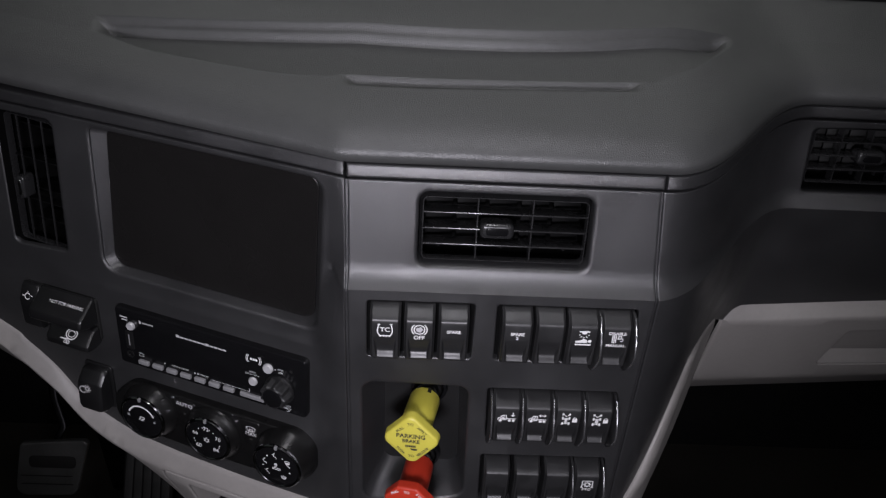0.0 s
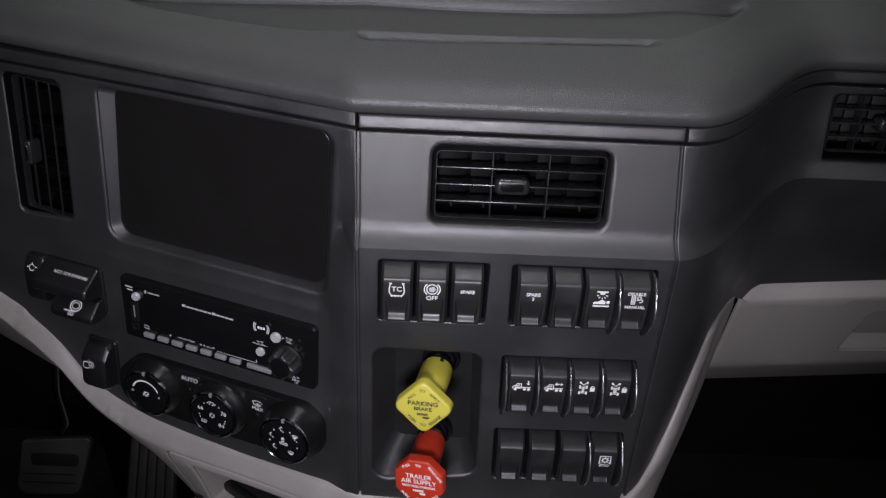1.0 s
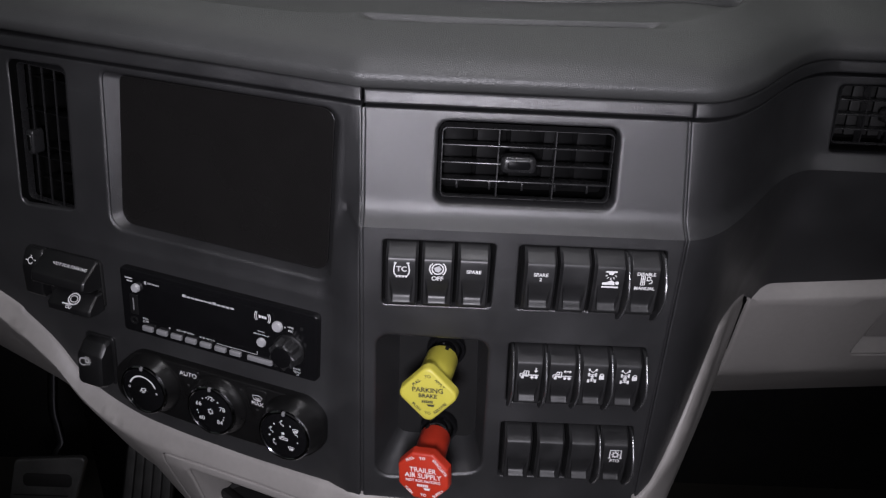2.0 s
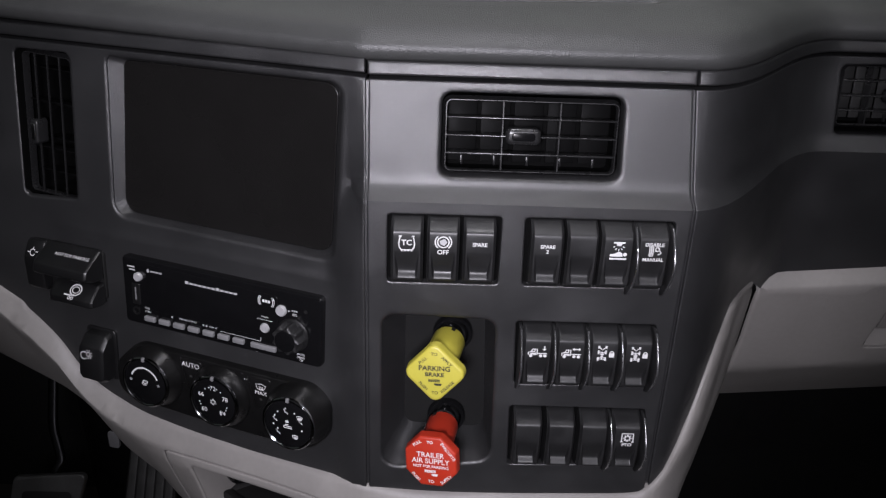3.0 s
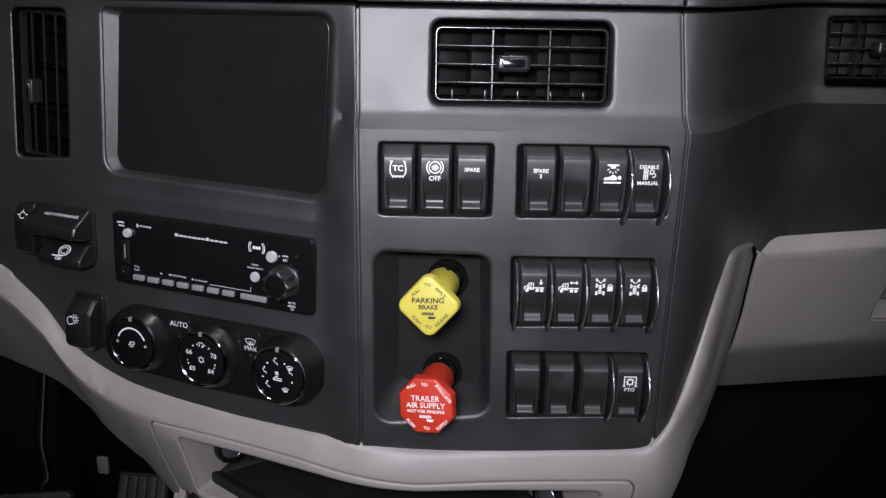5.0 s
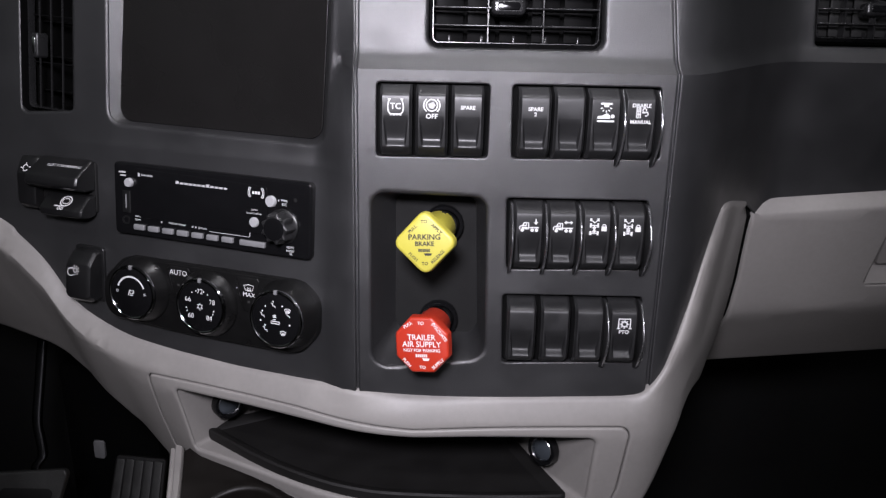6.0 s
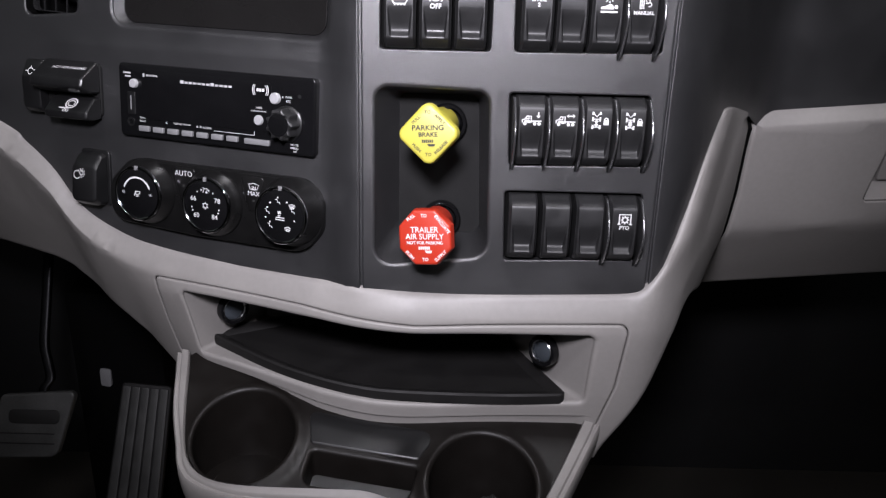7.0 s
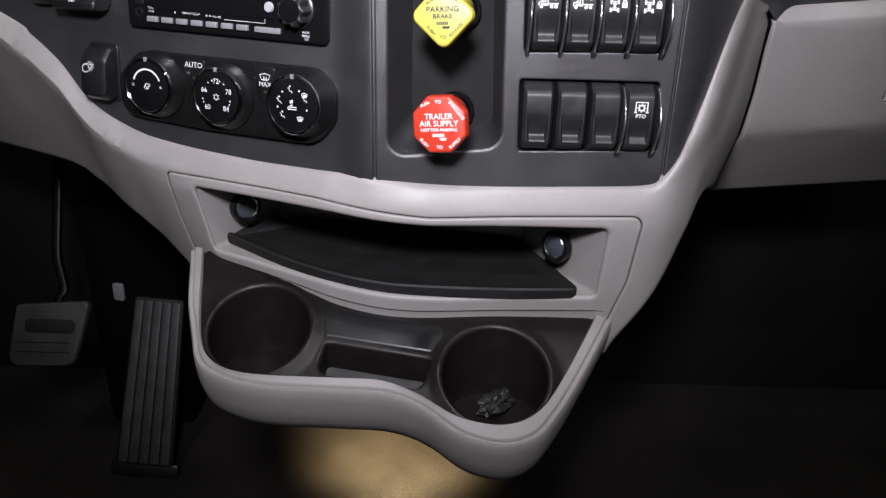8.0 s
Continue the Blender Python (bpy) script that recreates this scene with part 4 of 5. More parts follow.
PITCH = 0.0268
for i, (sign, label) in enumerate(((sign_traction, "black rocker switch with a white traction control sign"), (sign_brake_off, "black rocker switch with a white brake sign and the word OFF"), (sign_words("SPARE"), "black rocker switch marked SPARE in white"))):
    rocker(-0.0263 + i * PITCH, 0.8880, sign, label)
for i, (sign, label, fins) in enumerate(((sign_words("SPARE", "2"), "black rocker switch marked SPARE 2 in white", ()), (None, "blank black rocker switch between marked ones", ()), (sign_bunk, "black rocker switch with a white bunk lamp sign", ()),
                                         (sign_regen, "black guarded rocker switch marked DISABLE MANUAL", (-0.0130, 0.0142)))):
    rocker(0.0772 + i * 0.0260, 0.8880, sign, label, fins=fins)
for i, (sign, label) in enumerate(((lambda t: lorry(t, True), "black guarded rocker switch with a lorry and a down arrow"), (lambda t: lorry(t, False), "black guarded rocker switch with a lorry and a double arrow"),
                                   (lambda t: axle(t, False), "black guarded rocker switch with an axle and a padlock"), (lambda t: axle(t, True), "black guarded rocker switch with a second axle and a padlock"))):
    rocker(0.0768 + i * 0.0261, 0.8005, sign, label, True, (-0.0131,) + ((0.0140,) if i == 3 else ()))
for i, sign in enumerate((None, None, None, sign_takeoff)):
    rocker(0.0748 + i * 0.0271, 0.7215, sign, "black guarded rocker switch marked PTO in white" if sign else "blank black rocker switch in the lowest row", True, (-0.0136, 0.0142) if sign else ())

# ---- brake valve knobs ----


def turned(origin, u, v):
    """A pose with local x along u and y near v."""
    u = Vector(u).normalized()
    v = Vector(v)
    v = (v - u * v.dot(u)).normalized()
    m = Matrix((u, v, u.cross(v))).transposed().to_4x4()
    m.translation = origin
    return m


def valve(origin, u, v, boss, outline, material, ink, label, stem_r):
    m = turned(origin, u, v)
    t = thing("brake_valve_knob", m, label, "brake knob", "brake valve knobs in the recess")
    inv = m.inverted()
    b = inv @ Vector(boss)
    axis = b.to_track_quat("-Z", "Y").to_matrix().to_4x4()
    head = part("head", slab(outline, -0.0085, 0.0, 0.0022, 3, 0.0006), material, t)
    d = b.length
    part("stem", lathe([(stem_r * 0.98, -d + 0.016), (stem_r, -d + 0.017), (stem_r, -0.010), (stem_r * 0.96, -0.006)], 32), material, t, m=axis)
    # dark blocks, slightly proud, give the shade of a cut in the stem
    for side in (-1, 1):
        part("notch_shade", block((-0.0016, side * stem_r - 0.0006, -d + 0.0158), (0.0016, side * stem_r + 0.0004, -d + 0.0205)), M_DEEP, t, "small dark block that paints a cut's shade on the stem", m=axis)
    part("shaft", lathe([(0.0088, -d - 0.001), (0.0088, -d + 0.0175)], 28), M_GLOSS, t, m=axis)
    part("retaining_ring", lathe([(0.0098, -d + 0.008), (0.0104, -d + 0.009), (0.0104, -d + 0.0105), (0.0098, -d + 0.0115)], 28), M_CHROME, t, "bright metal ring", m=axis)
    return t


def boss_ring(x, z):
    t = thing("valve_boss", on(low_centre, x, z, -0.0335), "round black boss of a brake valve in the recess", "valve boss", "valve bosses")
    part("ring", lathe([(0.0165, -0.0005), (0.0165, 0.004), (0.0155, 0.0055), (0.0132, 0.0055), (0.0122, 0.003), (0.0122, -0.0004)], 40, cap_end=False), M_GLOSS, t)
    part("collar", lathe([(0.0114, -0.0004), (0.0114, 0.006), (0.0104, 0.0075)], 32), M_BLACK, t)


boss_ring(0.0113, 0.8000)
boss_ring(0.0084, 0.7172)
yellow = valve((-0.0030, 0.4340, 0.8030), (0.0444, -0.0071, 0.0033), (0.001, 0.0088, 0.0496), (0.0113, 0.4985, 0.8010), fillet([(0.0262, 0), (0, 0.0262), (-0.0262, 0), (0, -0.0262)], 0.0075, 6), M_YELLOW, M_BLACKINK,
               "yellow diamond-shaped parking brake knob with black print", 0.0135)
for text, size, u, v, turn in (("PARKING", 0.0056, 0, 0.0046, 0), ("BRAKE", 0.0047, 0, -0.0008, 0), ("PULL", 0.0034, -0.0088, 0.0112, 42), ("TO", 0.0034, 0, 0.0172, 0), ("APPLY", 0.0034, 0.0094, 0.0112, -44),
                               ("PUSH", 0.0034, -0.0090, -0.0112, -44), ("TO", 0.0034, 0, -0.0168, 0), ("RELEASE", 0.0034, 0.0098, -0.0112, 44)):
    words(text, size, yellow, at(u, v * 0.93, 0.0003, turn), M_BLACKINK, squeeze=1.05, bold=0.00014 if size > 0.004 else 0.00006)
fill(yellow, [bx(-0.0052 + 0.0019 * i, -0.0068, 0.0014, 0.0026) for i in range(6)] + [ [(-0.001, -0.0092), (0.007, -0.0092), (0.0060, -0.0112), (0.0005, -0.0112)]], m=at(0, 0.0006, 0.0002) @ Matrix.Diagonal((0.8, 0.9, 1, 1)), name="maker_mark", material=M_BLACKINK)
OCT = [(0.0236 * math.cos(radians(22.5 + 45 * i)), 0.0243 * math.sin(radians(22.5 + 45 * i))) for i in range(8)]
red = valve((-0.0040, 0.4286, 0.7220), (0.0411, -0.0100, 0.0045), (-0.0006, 0.0078, 0.0441), (0.0084, 0.4945, 0.7185), fillet(OCT, 0.0030, 3), M_RED, M_PRINT, "red octagonal trailer air supply knob with white print", 0.0135)
for text, size, u, v, turn in (("TRAILER", 0.0062, 0, 0.0060, 0), ("AIR SUPPLY", 0.0062, 0, 0.0006, 0), ("NOT FOR PARKING", 0.0034, 0, -0.0042, 0), ("PULL", 0.0036, -0.0105, 0.0158, 32), ("TO", 0.0036, 0, 0.0172, 0),
                               ("EVACUATE", 0.0036, 0.0145, 0.0105, -52), ("PUSH", 0.0036, -0.0125, -0.0140, -45), ("TO", 0.0036, 0, -0.0175, 0), ("SUPPLY", 0.0036, 0.0125, -0.0145, 40)):
    words(text, size, red, at(u, v, 0.0003, turn), M_PRINT, squeeze=0.98, bold=0.00008)
fill(red, [bx(-0.0045 + 0.0016 * i, -0.0082, 0.0012, 0.0024) for i in range(6)] + [ [(0.0, -0.0102), (0.006, -0.0102), (0.0052, -0.0122), (0.0012, -0.0122)]], m=at(0, 0, 0.0002), name="maker_mark")

# ---- radio ----
RW, RH = 0.1970, 0.0640
radio = thing("car_radio", on(low_left, -0.1870, 0.8015, 0.0, -0.3), "black radio head unit with grey keys in the fascia", "radio")
part("body", slab(rect(RW, RH, 0.004), -0.004, 0.0065, 0.002), M_GLOSS, radio)


def ru(s):
    return (s - 0.5) * RW


def rv(t):
    return (0.5 - t) * RH


part("display_window", slab(fillet([(ru(0.135), rv(0.74)), (ru(0.795), rv(0.74)), (ru(0.795), rv(0.10)), (ru(0.125), rv(0.06))], 0.004, 4), 0.0060, 0.0074, 0.0005), M_GLOSS, radio, "dark glossy display window")
for i in range(7):
    part("key", slab(rect(0.0110, 0.0048, 0.0009, ru(0.140 + i * 0.0770), rv(0.875)), 0.006, 0.0092, 0.0008), M_KEY, radio, "grey preset key")
part("key", slab(rect(0.0245, 0.0048, 0.0009, ru(0.725), rv(0.88)), 0.006, 0.0088, 0.0008), M_KEY, radio, "wide grey key")
for s, t, r in ((0.088, 0.27, 0.0041), (0.812, 0.29, 0.0048), (0.734, 0.59, 0.0043)):
    part("round_key", lathe([(r, 0.005), (r, 0.0085), (r * 0.85, 0.0095)], 24), M_SILVER, radio, "round silver key", m=at(ru(s), rv(t), 0))
part("socket", lathe([(0.0040, 0.006), (0.0040, 0.0072), (0.0026, 0.0072), (0.0022, 0.0062)], 20), M_BLACK, radio, m=at(ru(0.064), rv(0.80), 0))
part("port_cover", slab(rect(0.0085, 0.0200, 0.001, ru(0.070), rv(0.54)), 0.006, 0.0075, 0.0006), M_BLACK, radio)
part("port_slit", slab(rect(0.0012, 0.0125, 0.0004, ru(0.070), rv(0.53)), 0.0072, 0.0078), M_KEY, radio)
part("small_hole", lathe([(0.0016, 0.0060), (0.0016, 0.0067)], 12), M_DEEP, radio, m=at(ru(0.925), rv(0.24), 0))
knob = [(0.0125, 0.005), (0.0125, 0.0075), (0.0108, 0.0085)]
volume = part("rotary_knob", lathe(knob, 36), M_BLACK, radio, m=at(ru(0.868), rv(0.60), 0) @ Matrix.Diagonal((1.18, 1.18, 1.1, 1)))
grip = [((0.0105 + 0.0011 * math.cos(9 * a)) * math.cos(a), (0.0105 + 0.0011 * math.cos(9 * a)) * math.sin(a)) for a in np.linspace(0, 2 * math.pi, 73)[:-1]]
part("knob_grip", slab(grip, 0.008, 0.0190, 0.0018, 3, 0.0006), M_SWITCH, volume)
part("grip_cap", lathe([(0.0078, 0.0188), (0.0078, 0.0193), (0.0070, 0.0196)], 28), M_GLOSS, volume)
PW = 0.0077
fill(radio, [bx(ru(0.348 + 0.0222 * i), rv(0.195) + (0.0004 if i in (0, 7) else 0), 0.0035, 0.0027 if i in (0, 7) else 0.0017) for i in range(12)], m=at(0, 0, PW), name="maker_mark", material=M_DIM)
fill(radio, [bx(ru(0.160 + 0.0078 * i), rv(0.145), 0.0010, 0.0016) for i in range(8)] + [bx(ru(0.145), rv(0.145), 0.0020, 0.0032)], m=at(0, 0, PW), name="wireless_mark", material=M_DIM)
fill(radio, [bx(ru(0.7285 + 0.0135 * i), rv(0.200), 0.0020, 0.0024) for i in range(3)], m=at(0, 0, PW), name="service_mark")
strokes(radio, [arc(ru(0.742), rv(0.20), 0.0062, 140, 220, 5), arc(ru(0.742), rv(0.20), 0.0062, -40, 40, 5), arc(ru(0.742), rv(0.20), 0.0076, 145, 215, 5), arc(ru(0.742), rv(0.20), 0.0076, -35, 35, 5)], 0.0006, m=at(0, 0, PW))
for text, s, t, size in (("INSTANT REPLAY", 0.345, 0.760, 0.0023), ("GO LIVE", 0.475, 0.770, 0.0023), ("TUNE", 0.128, 0.730, 0.0024), ("SCAN", 0.128, 0.775, 0.0024), ("SHARE", 0.734, 0.430, 0.0022), ("INSTANT REPLAY", 0.734, 0.475, 0.0019),
                         ("PWR", 0.874, 0.265, 0.0027), ("ESC", 0.874, 0.315, 0.0027), ("MUTE", 0.905, 0.865, 0.0027), ("MENU", 0.905, 0.910, 0.0027), ("OK", 0.908, 0.950, 0.0024)):
    words(text, size, radio, at(ru(s), rv(t), 0.0078 if s < 0.8 and s > 0.14 else 0.0068), M_PRINT)
fill(radio, [bx(ru(0.262), rv(0.76), 0.0016, 0.0016), bx(ru(0.425), rv(0.765), 0.0016, 0.0016), bx(ru(0.442), rv(0.765), 0.0016, 0.0016), bx(ru(0.612), rv(0.795), 0.040, 0.0005), bx(ru(0.714), rv(0.765), 0.0006, 0.0035),
             bx(ru(0.850), rv(0.265), 0.0012, 0.0014), bx(ru(0.060), rv(0.13), 0.0060, 0.0014), bx(ru(0.060), rv(0.175), 0.0062, 0.0014), bx(ru(0.040), rv(0.13), 0.0014, 0.0014)], m=at(0, 0, PW - 0.0008 + 0.0009), name="print", material=M_DIM)

# ---- climate control ----
climate = thing("climate_control", on(low_left, -0.1900, 0.7215, 0.0), "black climate control panel with three chrome-ringed dials", "climate control")
part("housing", slab(fillet([(-0.1120, -0.0300), (-0.0200, -0.0345), (0.0900, -0.0345), (0.1070, -0.0150), (0.1070, 0.0150), (0.0900, 0.0290), (-0.0880, 0.0290), (-0.1120, 0.0050)], [0.022, 0.05, 0.026, 0.018, 0.02, 0.022, 0.022, 0.02], 6), -0.003, 0.0085, 0.0018), M_DIAL, climate)
for u0, u1 in ((-0.0415, -0.0165), (0.0285, 0.0530)):
    part("button", slab(fillet([(u0, 0.0265), (u1, 0.0265), ((u0 + u1) / 2 + 0.004, -0.004), ((u0 + u1) / 2 - 0.004, -0.004)], 0.003, 4), 0.006, 0.0095, 0.0010), M_DIAL, climate, "black wedge-shaped button")
words("AUTO", 0.0066, climate, at(-0.0290, 0.0212, 0.0097), M_PRINT)
words("MAX", 0.0056, climate, at(0.0425, 0.0115, 0.0097), M_PRINT)
strokes(climate, [[(0.0375, 0.0140), (0.0358, 0.0180), (0.0408, 0.0192), (0.0458, 0.0180), (0.0440, 0.0140), (0.0375, 0.0140)], [(0.0393, 0.0130), (0.0397, 0.0148), (0.0393, 0.0166)], [(0.0408, 0.0130), (0.0412, 0.0148), (0.0408, 0.0166)], [(0.0423, 0.0130), (0.0427, 0.0148), (0.0423, 0.0166)]], 0.0006, m=at(0.0017, 0.0015, 0.0095))
fill(climate, [bx(-0.0290, 0.0105, 0.0024, 0.0020), bx(0.0425, 0.0055, 0.0024, 0.0020)], m=at(0, 0, 0.0095), name="indicator", material=M_LOUVRE_GREY)
def knurled_ring(z):
    """A narrow bright ring with a fine faceted edge."""
    rings = []
    for r, h, k in ((0.0240, -0.0030, 0), (0.0246, -0.0018, 1), (0.0245, -0.0002, 1), (0.0237, 0.0008, 0.5), (0.0226, 0.0010, 0), (0.0219, 0.0004, 0), (0.0217, -0.0012, 0)):
        rings.append([((r + k * (0.00016 if j % 2 else 0)) * math.cos(2 * math.pi * j / 84), (r + k * (0.00016 if j % 2 else 0)) * math.sin(2 * math.pi * j / 84), z + h) for j in range(84)])
    return loft(rings, cap_start=True, cap_end=False)


def air_sign(cx, cy, kind):
    """Thin strokes of an air outlet sign: a bent seat line with a dot, or a screen with three waves."""
    out = []
    if kind != "screen":
        out += [[(cx - 0.0020, cy + 0.0010), (cx - 0.0006, cy + 0.0010), (cx - 0.0002, cy - 0.0012), (cx + 0.0018, cy - 0.0012), (cx + 0.0022, cy - 0.0028)], arc(cx + 0.0002, cy + 0.0026, 0.0005, 0, 360, 6)]
    if kind != "seat":
        d = 0.0030 if kind == "both" else 0.0
        out += [[(cx - 0.0018, cy - 0.0012 + d), (cx - 0.0028, cy + 0.0010 + d), (cx, cy + 0.0018 + d), (cx + 0.0028, cy + 0.0010 + d), (cx + 0.0018, cy - 0.0012 + d), (cx - 0.0018, cy - 0.0012 + d)]]
        out += [[(cx + e, cy - 0.0022 + d), (cx + e + 0.0003, cy - 0.0008 + d), (cx + e, cy + 0.0006 + d)] for e in (-0.0011, 0.0, 0.0011)]
    return out


for k, (u, dv, W) in enumerate(((-0.0690, 0.0005, 0.0225), (0.0012, -0.0020, 0.0205), (0.0783, 0.0, 0.0262))):
    dial = part("dial", lathe([(0.0300, 0.0055), (0.0298, 0.0090), (0.0290, 0.0110), (0.0270, 0.6 * W + 0.001), (0.0256, W - 0.005), (0.0244, W - 0.0020)], 64), M_DIAL, climate, "satin black tapered dial", m=at(u, dv, 0))
    part("chrome_ring", knurled_ring(W - 0.0002), M_RING, dial, "bright-edged ring with dark reflections in its colour", 12)
    part("dial_face", lathe([(0.0222, W - 0.0040), (0.0221, W - 0.0006), (0.0214, W - 0.0001)], 64), M_GLOSS, dial, "glossy black dial face")
    part("ring_marker", block((-0.0013, 0.0212, W - 0.001), (0.0013, 0.0249, W + 0.0016), 0.0003), M_KEY, dial)
    if k == 0:
        strokes(dial, [arc(0, 0, 0.0146, 22, 160, 24)], 0.0016, m=at(0, 0, W))
        strokes(dial, [arc(0.0, 0.0006, 0.0016, 40, 320, 8), arc(0.0018, 0.0012, 0.0013, -120, 100, 6), [(-0.0030, -0.0022), (-0.0012, 0.0026)], [(-0.0016, -0.0026), (0.0020, -0.0018)]], 0.0008, m=at(0, 0, W))
        strokes(dial, [arc(-0.0148, 0.0005, 0.0011, 0, 360, 8), [(0.0136, -0.0014), (0.0152, 0.0016)], [(0.0128, 0.0006), (0.0160, -0.0004)]], 0.0006, m=at(0, 0, W), material=M_DIM)
    elif k == 1:
        for text, a in (("60", 225), ("66", 157), ("72", 90), ("78", 23), ("84", -45)):
            words(text, 0.0062, dial, at(0.0132 * math.cos(radians(a)), 0.0132 * math.sin(radians(a)), W + 0.0002), M_PRINT)
        fill(dial, [disc(0.0140 * math.cos(radians(a)), 0.0140 * math.sin(radians(a)), 0.0007, 8) for a in (190, 124, 106, 74, 56, -10, -22, 202)], m=at(0, 0, W))
        strokes(dial, [[(r0 * math.cos(radians(a)), r0 * math.sin(radians(a))), (r1 * math.cos(radians(a)), r1 * math.sin(radians(a)))] for a in range(30, 390, 60) for r0, r1 in ((0.0014, 0.0033),)] + [arc(0, 0, 0.0021, 0, 360, 6)], 0.0006, m=at(0, 0, W))
    else:
        lines = []
        for a, kind in ((165, "seat"), (100, "seat"), (28, "both"), (222, "seat"), (-55, "screen")):
            lines += air_sign(0.0128 * math.cos(radians(a)), 0.0128 * math.sin(radians(a)), kind)
        strokes(dial, lines, 0.00065, m=at(0, 0, W))
        strokes(dial, [[(-0.0038, -0.0034), (0.0040, -0.0034), (0.0040, -0.0016), (-0.0036, -0.0016), (-0.0038, -0.0034)], [(-0.0022, -0.0004), (0.0006, 0.0002)], [(-0.0012, 0.0012), (-0.0004, 0.0042)], [(-0.0024, 0.0034), (0.0010, 0.0018)], [(-0.0020, 0.0016), (0.0008, 0.0038)]], 0.0008, m=at(0, 0, W))
        fill(dial, [disc(0.0138 * math.cos(radians(a)), 0.0138 * math.sin(radians(a)), 0.0008, 8) for a in (190, 132, 62, -12)], m=at(0, 0, W))

# ---- trailer brake lever and dimmer switch on the driver's side ----


def wedge(u0, u1, line, r=0.0012):
    """A moulding with profile line (v, w), from u0 to u1, with soft ends."""
    cv, cw = sum(p[0] for p in line) / len(line), sum(p[1] for p in line) / len(line)

    def shrunk(k):
        return [(cv + (v - cv) * k, cw + (w - cw) * k) for v, w in line]
    rings = [[(u, v, w) for v, w in shrunk(k)] for u, k in ((u0, 0.86), (u0 + r * 0.4, 0.95), (u0 + r, 1.0), (u1 - r, 1.0), (u1 - r * 0.4, 0.95), (u1, 0.86))]
    return loft(rings, cap_start=True)


lever = thing("trailer_brake_switch", on(low_left, -0.3398, 0.8070, 0.0) @ Matrix.Diagonal((0.94, 1, 1, 1)), "black trailer brake paddle switch marked NOT FOR PARKING", "paddle switch")
part("base", slab(rect(0.0860, 0.0470, 0.004), -0.002, 0.0030, 0.0010), M_DEEP, lever)
UP = fillet([(0.0255, 0.0030), (0.0250, 0.0060), (0.0110, 0.0255), (0.0020, 0.0275), (-0.0030, 0.0140), (-0.0030, 0.0030)], [0.001, 0.002, 0.004, 0.003, 0.002, 0.001], 3)
part("upper_paddle", wedge(-0.0200, 0.0425, UP, 0.003), M_BLACK, lever)
words("NOT FOR PARKING", 0.0045, lever, pose(0.0185, 0.0190, 0.0153, -54, 0, 0), M_PRINT, squeeze=1.0)
DOWN = fillet([(-0.0060, 0.0030), (-0.0070, 0.0110), (-0.0190, 0.0225), (-0.0255, 0.0225), (-0.0270, 0.0120), (-0.0255, 0.0030)], [0.001, 0.003, 0.003, 0.002, 0.002, 0.001], 3)
part("lower_paddle", wedge(-0.0080, 0.0430, DOWN, 0.003), M_BLACK, lever)
sl = pose(0.0200, -0.0130, 0.0175, -44, 0, 0)
strokes(lever, [arc(0.001, 0.0010, 0.0062, 0, 360, 22, 0.0052), [(-0.0100, -0.0048), (-0.0030, -0.0048), (0.0004, -0.0042)]], 0.0013, m=sl)
strokes(lever, [arc(0.001, 0.0010, 0.0040, 0, 360, 18, 0.0030), arc(-0.0030, -0.0072, 0.0014, 0, 360, 8), arc(0.0004, -0.0072, 0.0014, 0, 360, 8)], 0.0008, m=sl)
SIDE = fillet([(0.0240, 0.0030), (0.0230, 0.0070), (0.0080, 0.0135), (-0.0200, 0.0130), (-0.0240, 0.0090), (-0.0245, 0.0030)], [0.001, 0.002, 0.004, 0.003, 0.002, 0.001], 3)
part("side_button", wedge(-0.0440, -0.0215, SIDE, 0.0025), M_BLACK, lever)
strokes(lever, [arc(0, 0, 0.0030, 30, 330, 12), [(-0.0060, 0), (-0.0035, 0)], [(0.0035, 0.001), (0.0062, 0.001)], [(0, 0.003), (0, 0.005)]], 0.0009, m=pose(-0.0330, 0.0130, 0.0118, -22, 0, 0))

dimmer = thing("dimmer_switch", on(low_left, -0.3150, 0.7270, 0.0), "black dimmer rocker switch with a white lamp sign", "dimmer switch")
part("base", slab(rect(0.0330, 0.0520, 0.004), -0.002, 0.0025, 0.001), M_BLACK, dimmer)
BODY = fillet([(0.0240, 0.0020), (0.0225, 0.0090), (0.0120, 0.0170), (-0.0060, 0.0185), (-0.0200, 0.0195), (-0.0245, 0.0120), (-0.0250, 0.0020)], [0.001, 0.003, 0.006, 0.006, 0.003, 0.002, 0.001], 3)
part("rocker", wedge(-0.0140, 0.0135, BODY, 0.0045), M_BLACK, dimmer)
dm = pose(-0.0030, 0.0050, 0.0186, -6, 0, 0)
strokes(dimmer, [arc(0.0015, 0.0010, 0.0020, 0, 360, 12), arc(-0.0035, -0.0010, 0.0036, 60, 330, 10)] + [[(0.0015 + 0.0030 * math.cos(a), 0.0010 + 0.0030 * math.sin(a)), (0.0015 + 0.0046 * math.cos(a), 0.0010 + 0.0046 * math.sin(a))] for a in np.linspace(-1.6, 2.6, 7)], 0.0008, m=dm)

# ---- storage shelf ----
MAT_FRONT = spline([(-0.2250, 0.5530), (-0.1500, 0.5020), (-0.0930, 0.4750), (-0.0454, 0.4640), (0.0107, 0.4605), (0.0700, 0.4605), (0.1265, 0.4640)], 5)
MAT_FRONT = [p for p in MAT_FRONT if p in (MAT_FRONT[0], MAT_FRONT[-1]) or -0.172 < p[0] < 0.085]
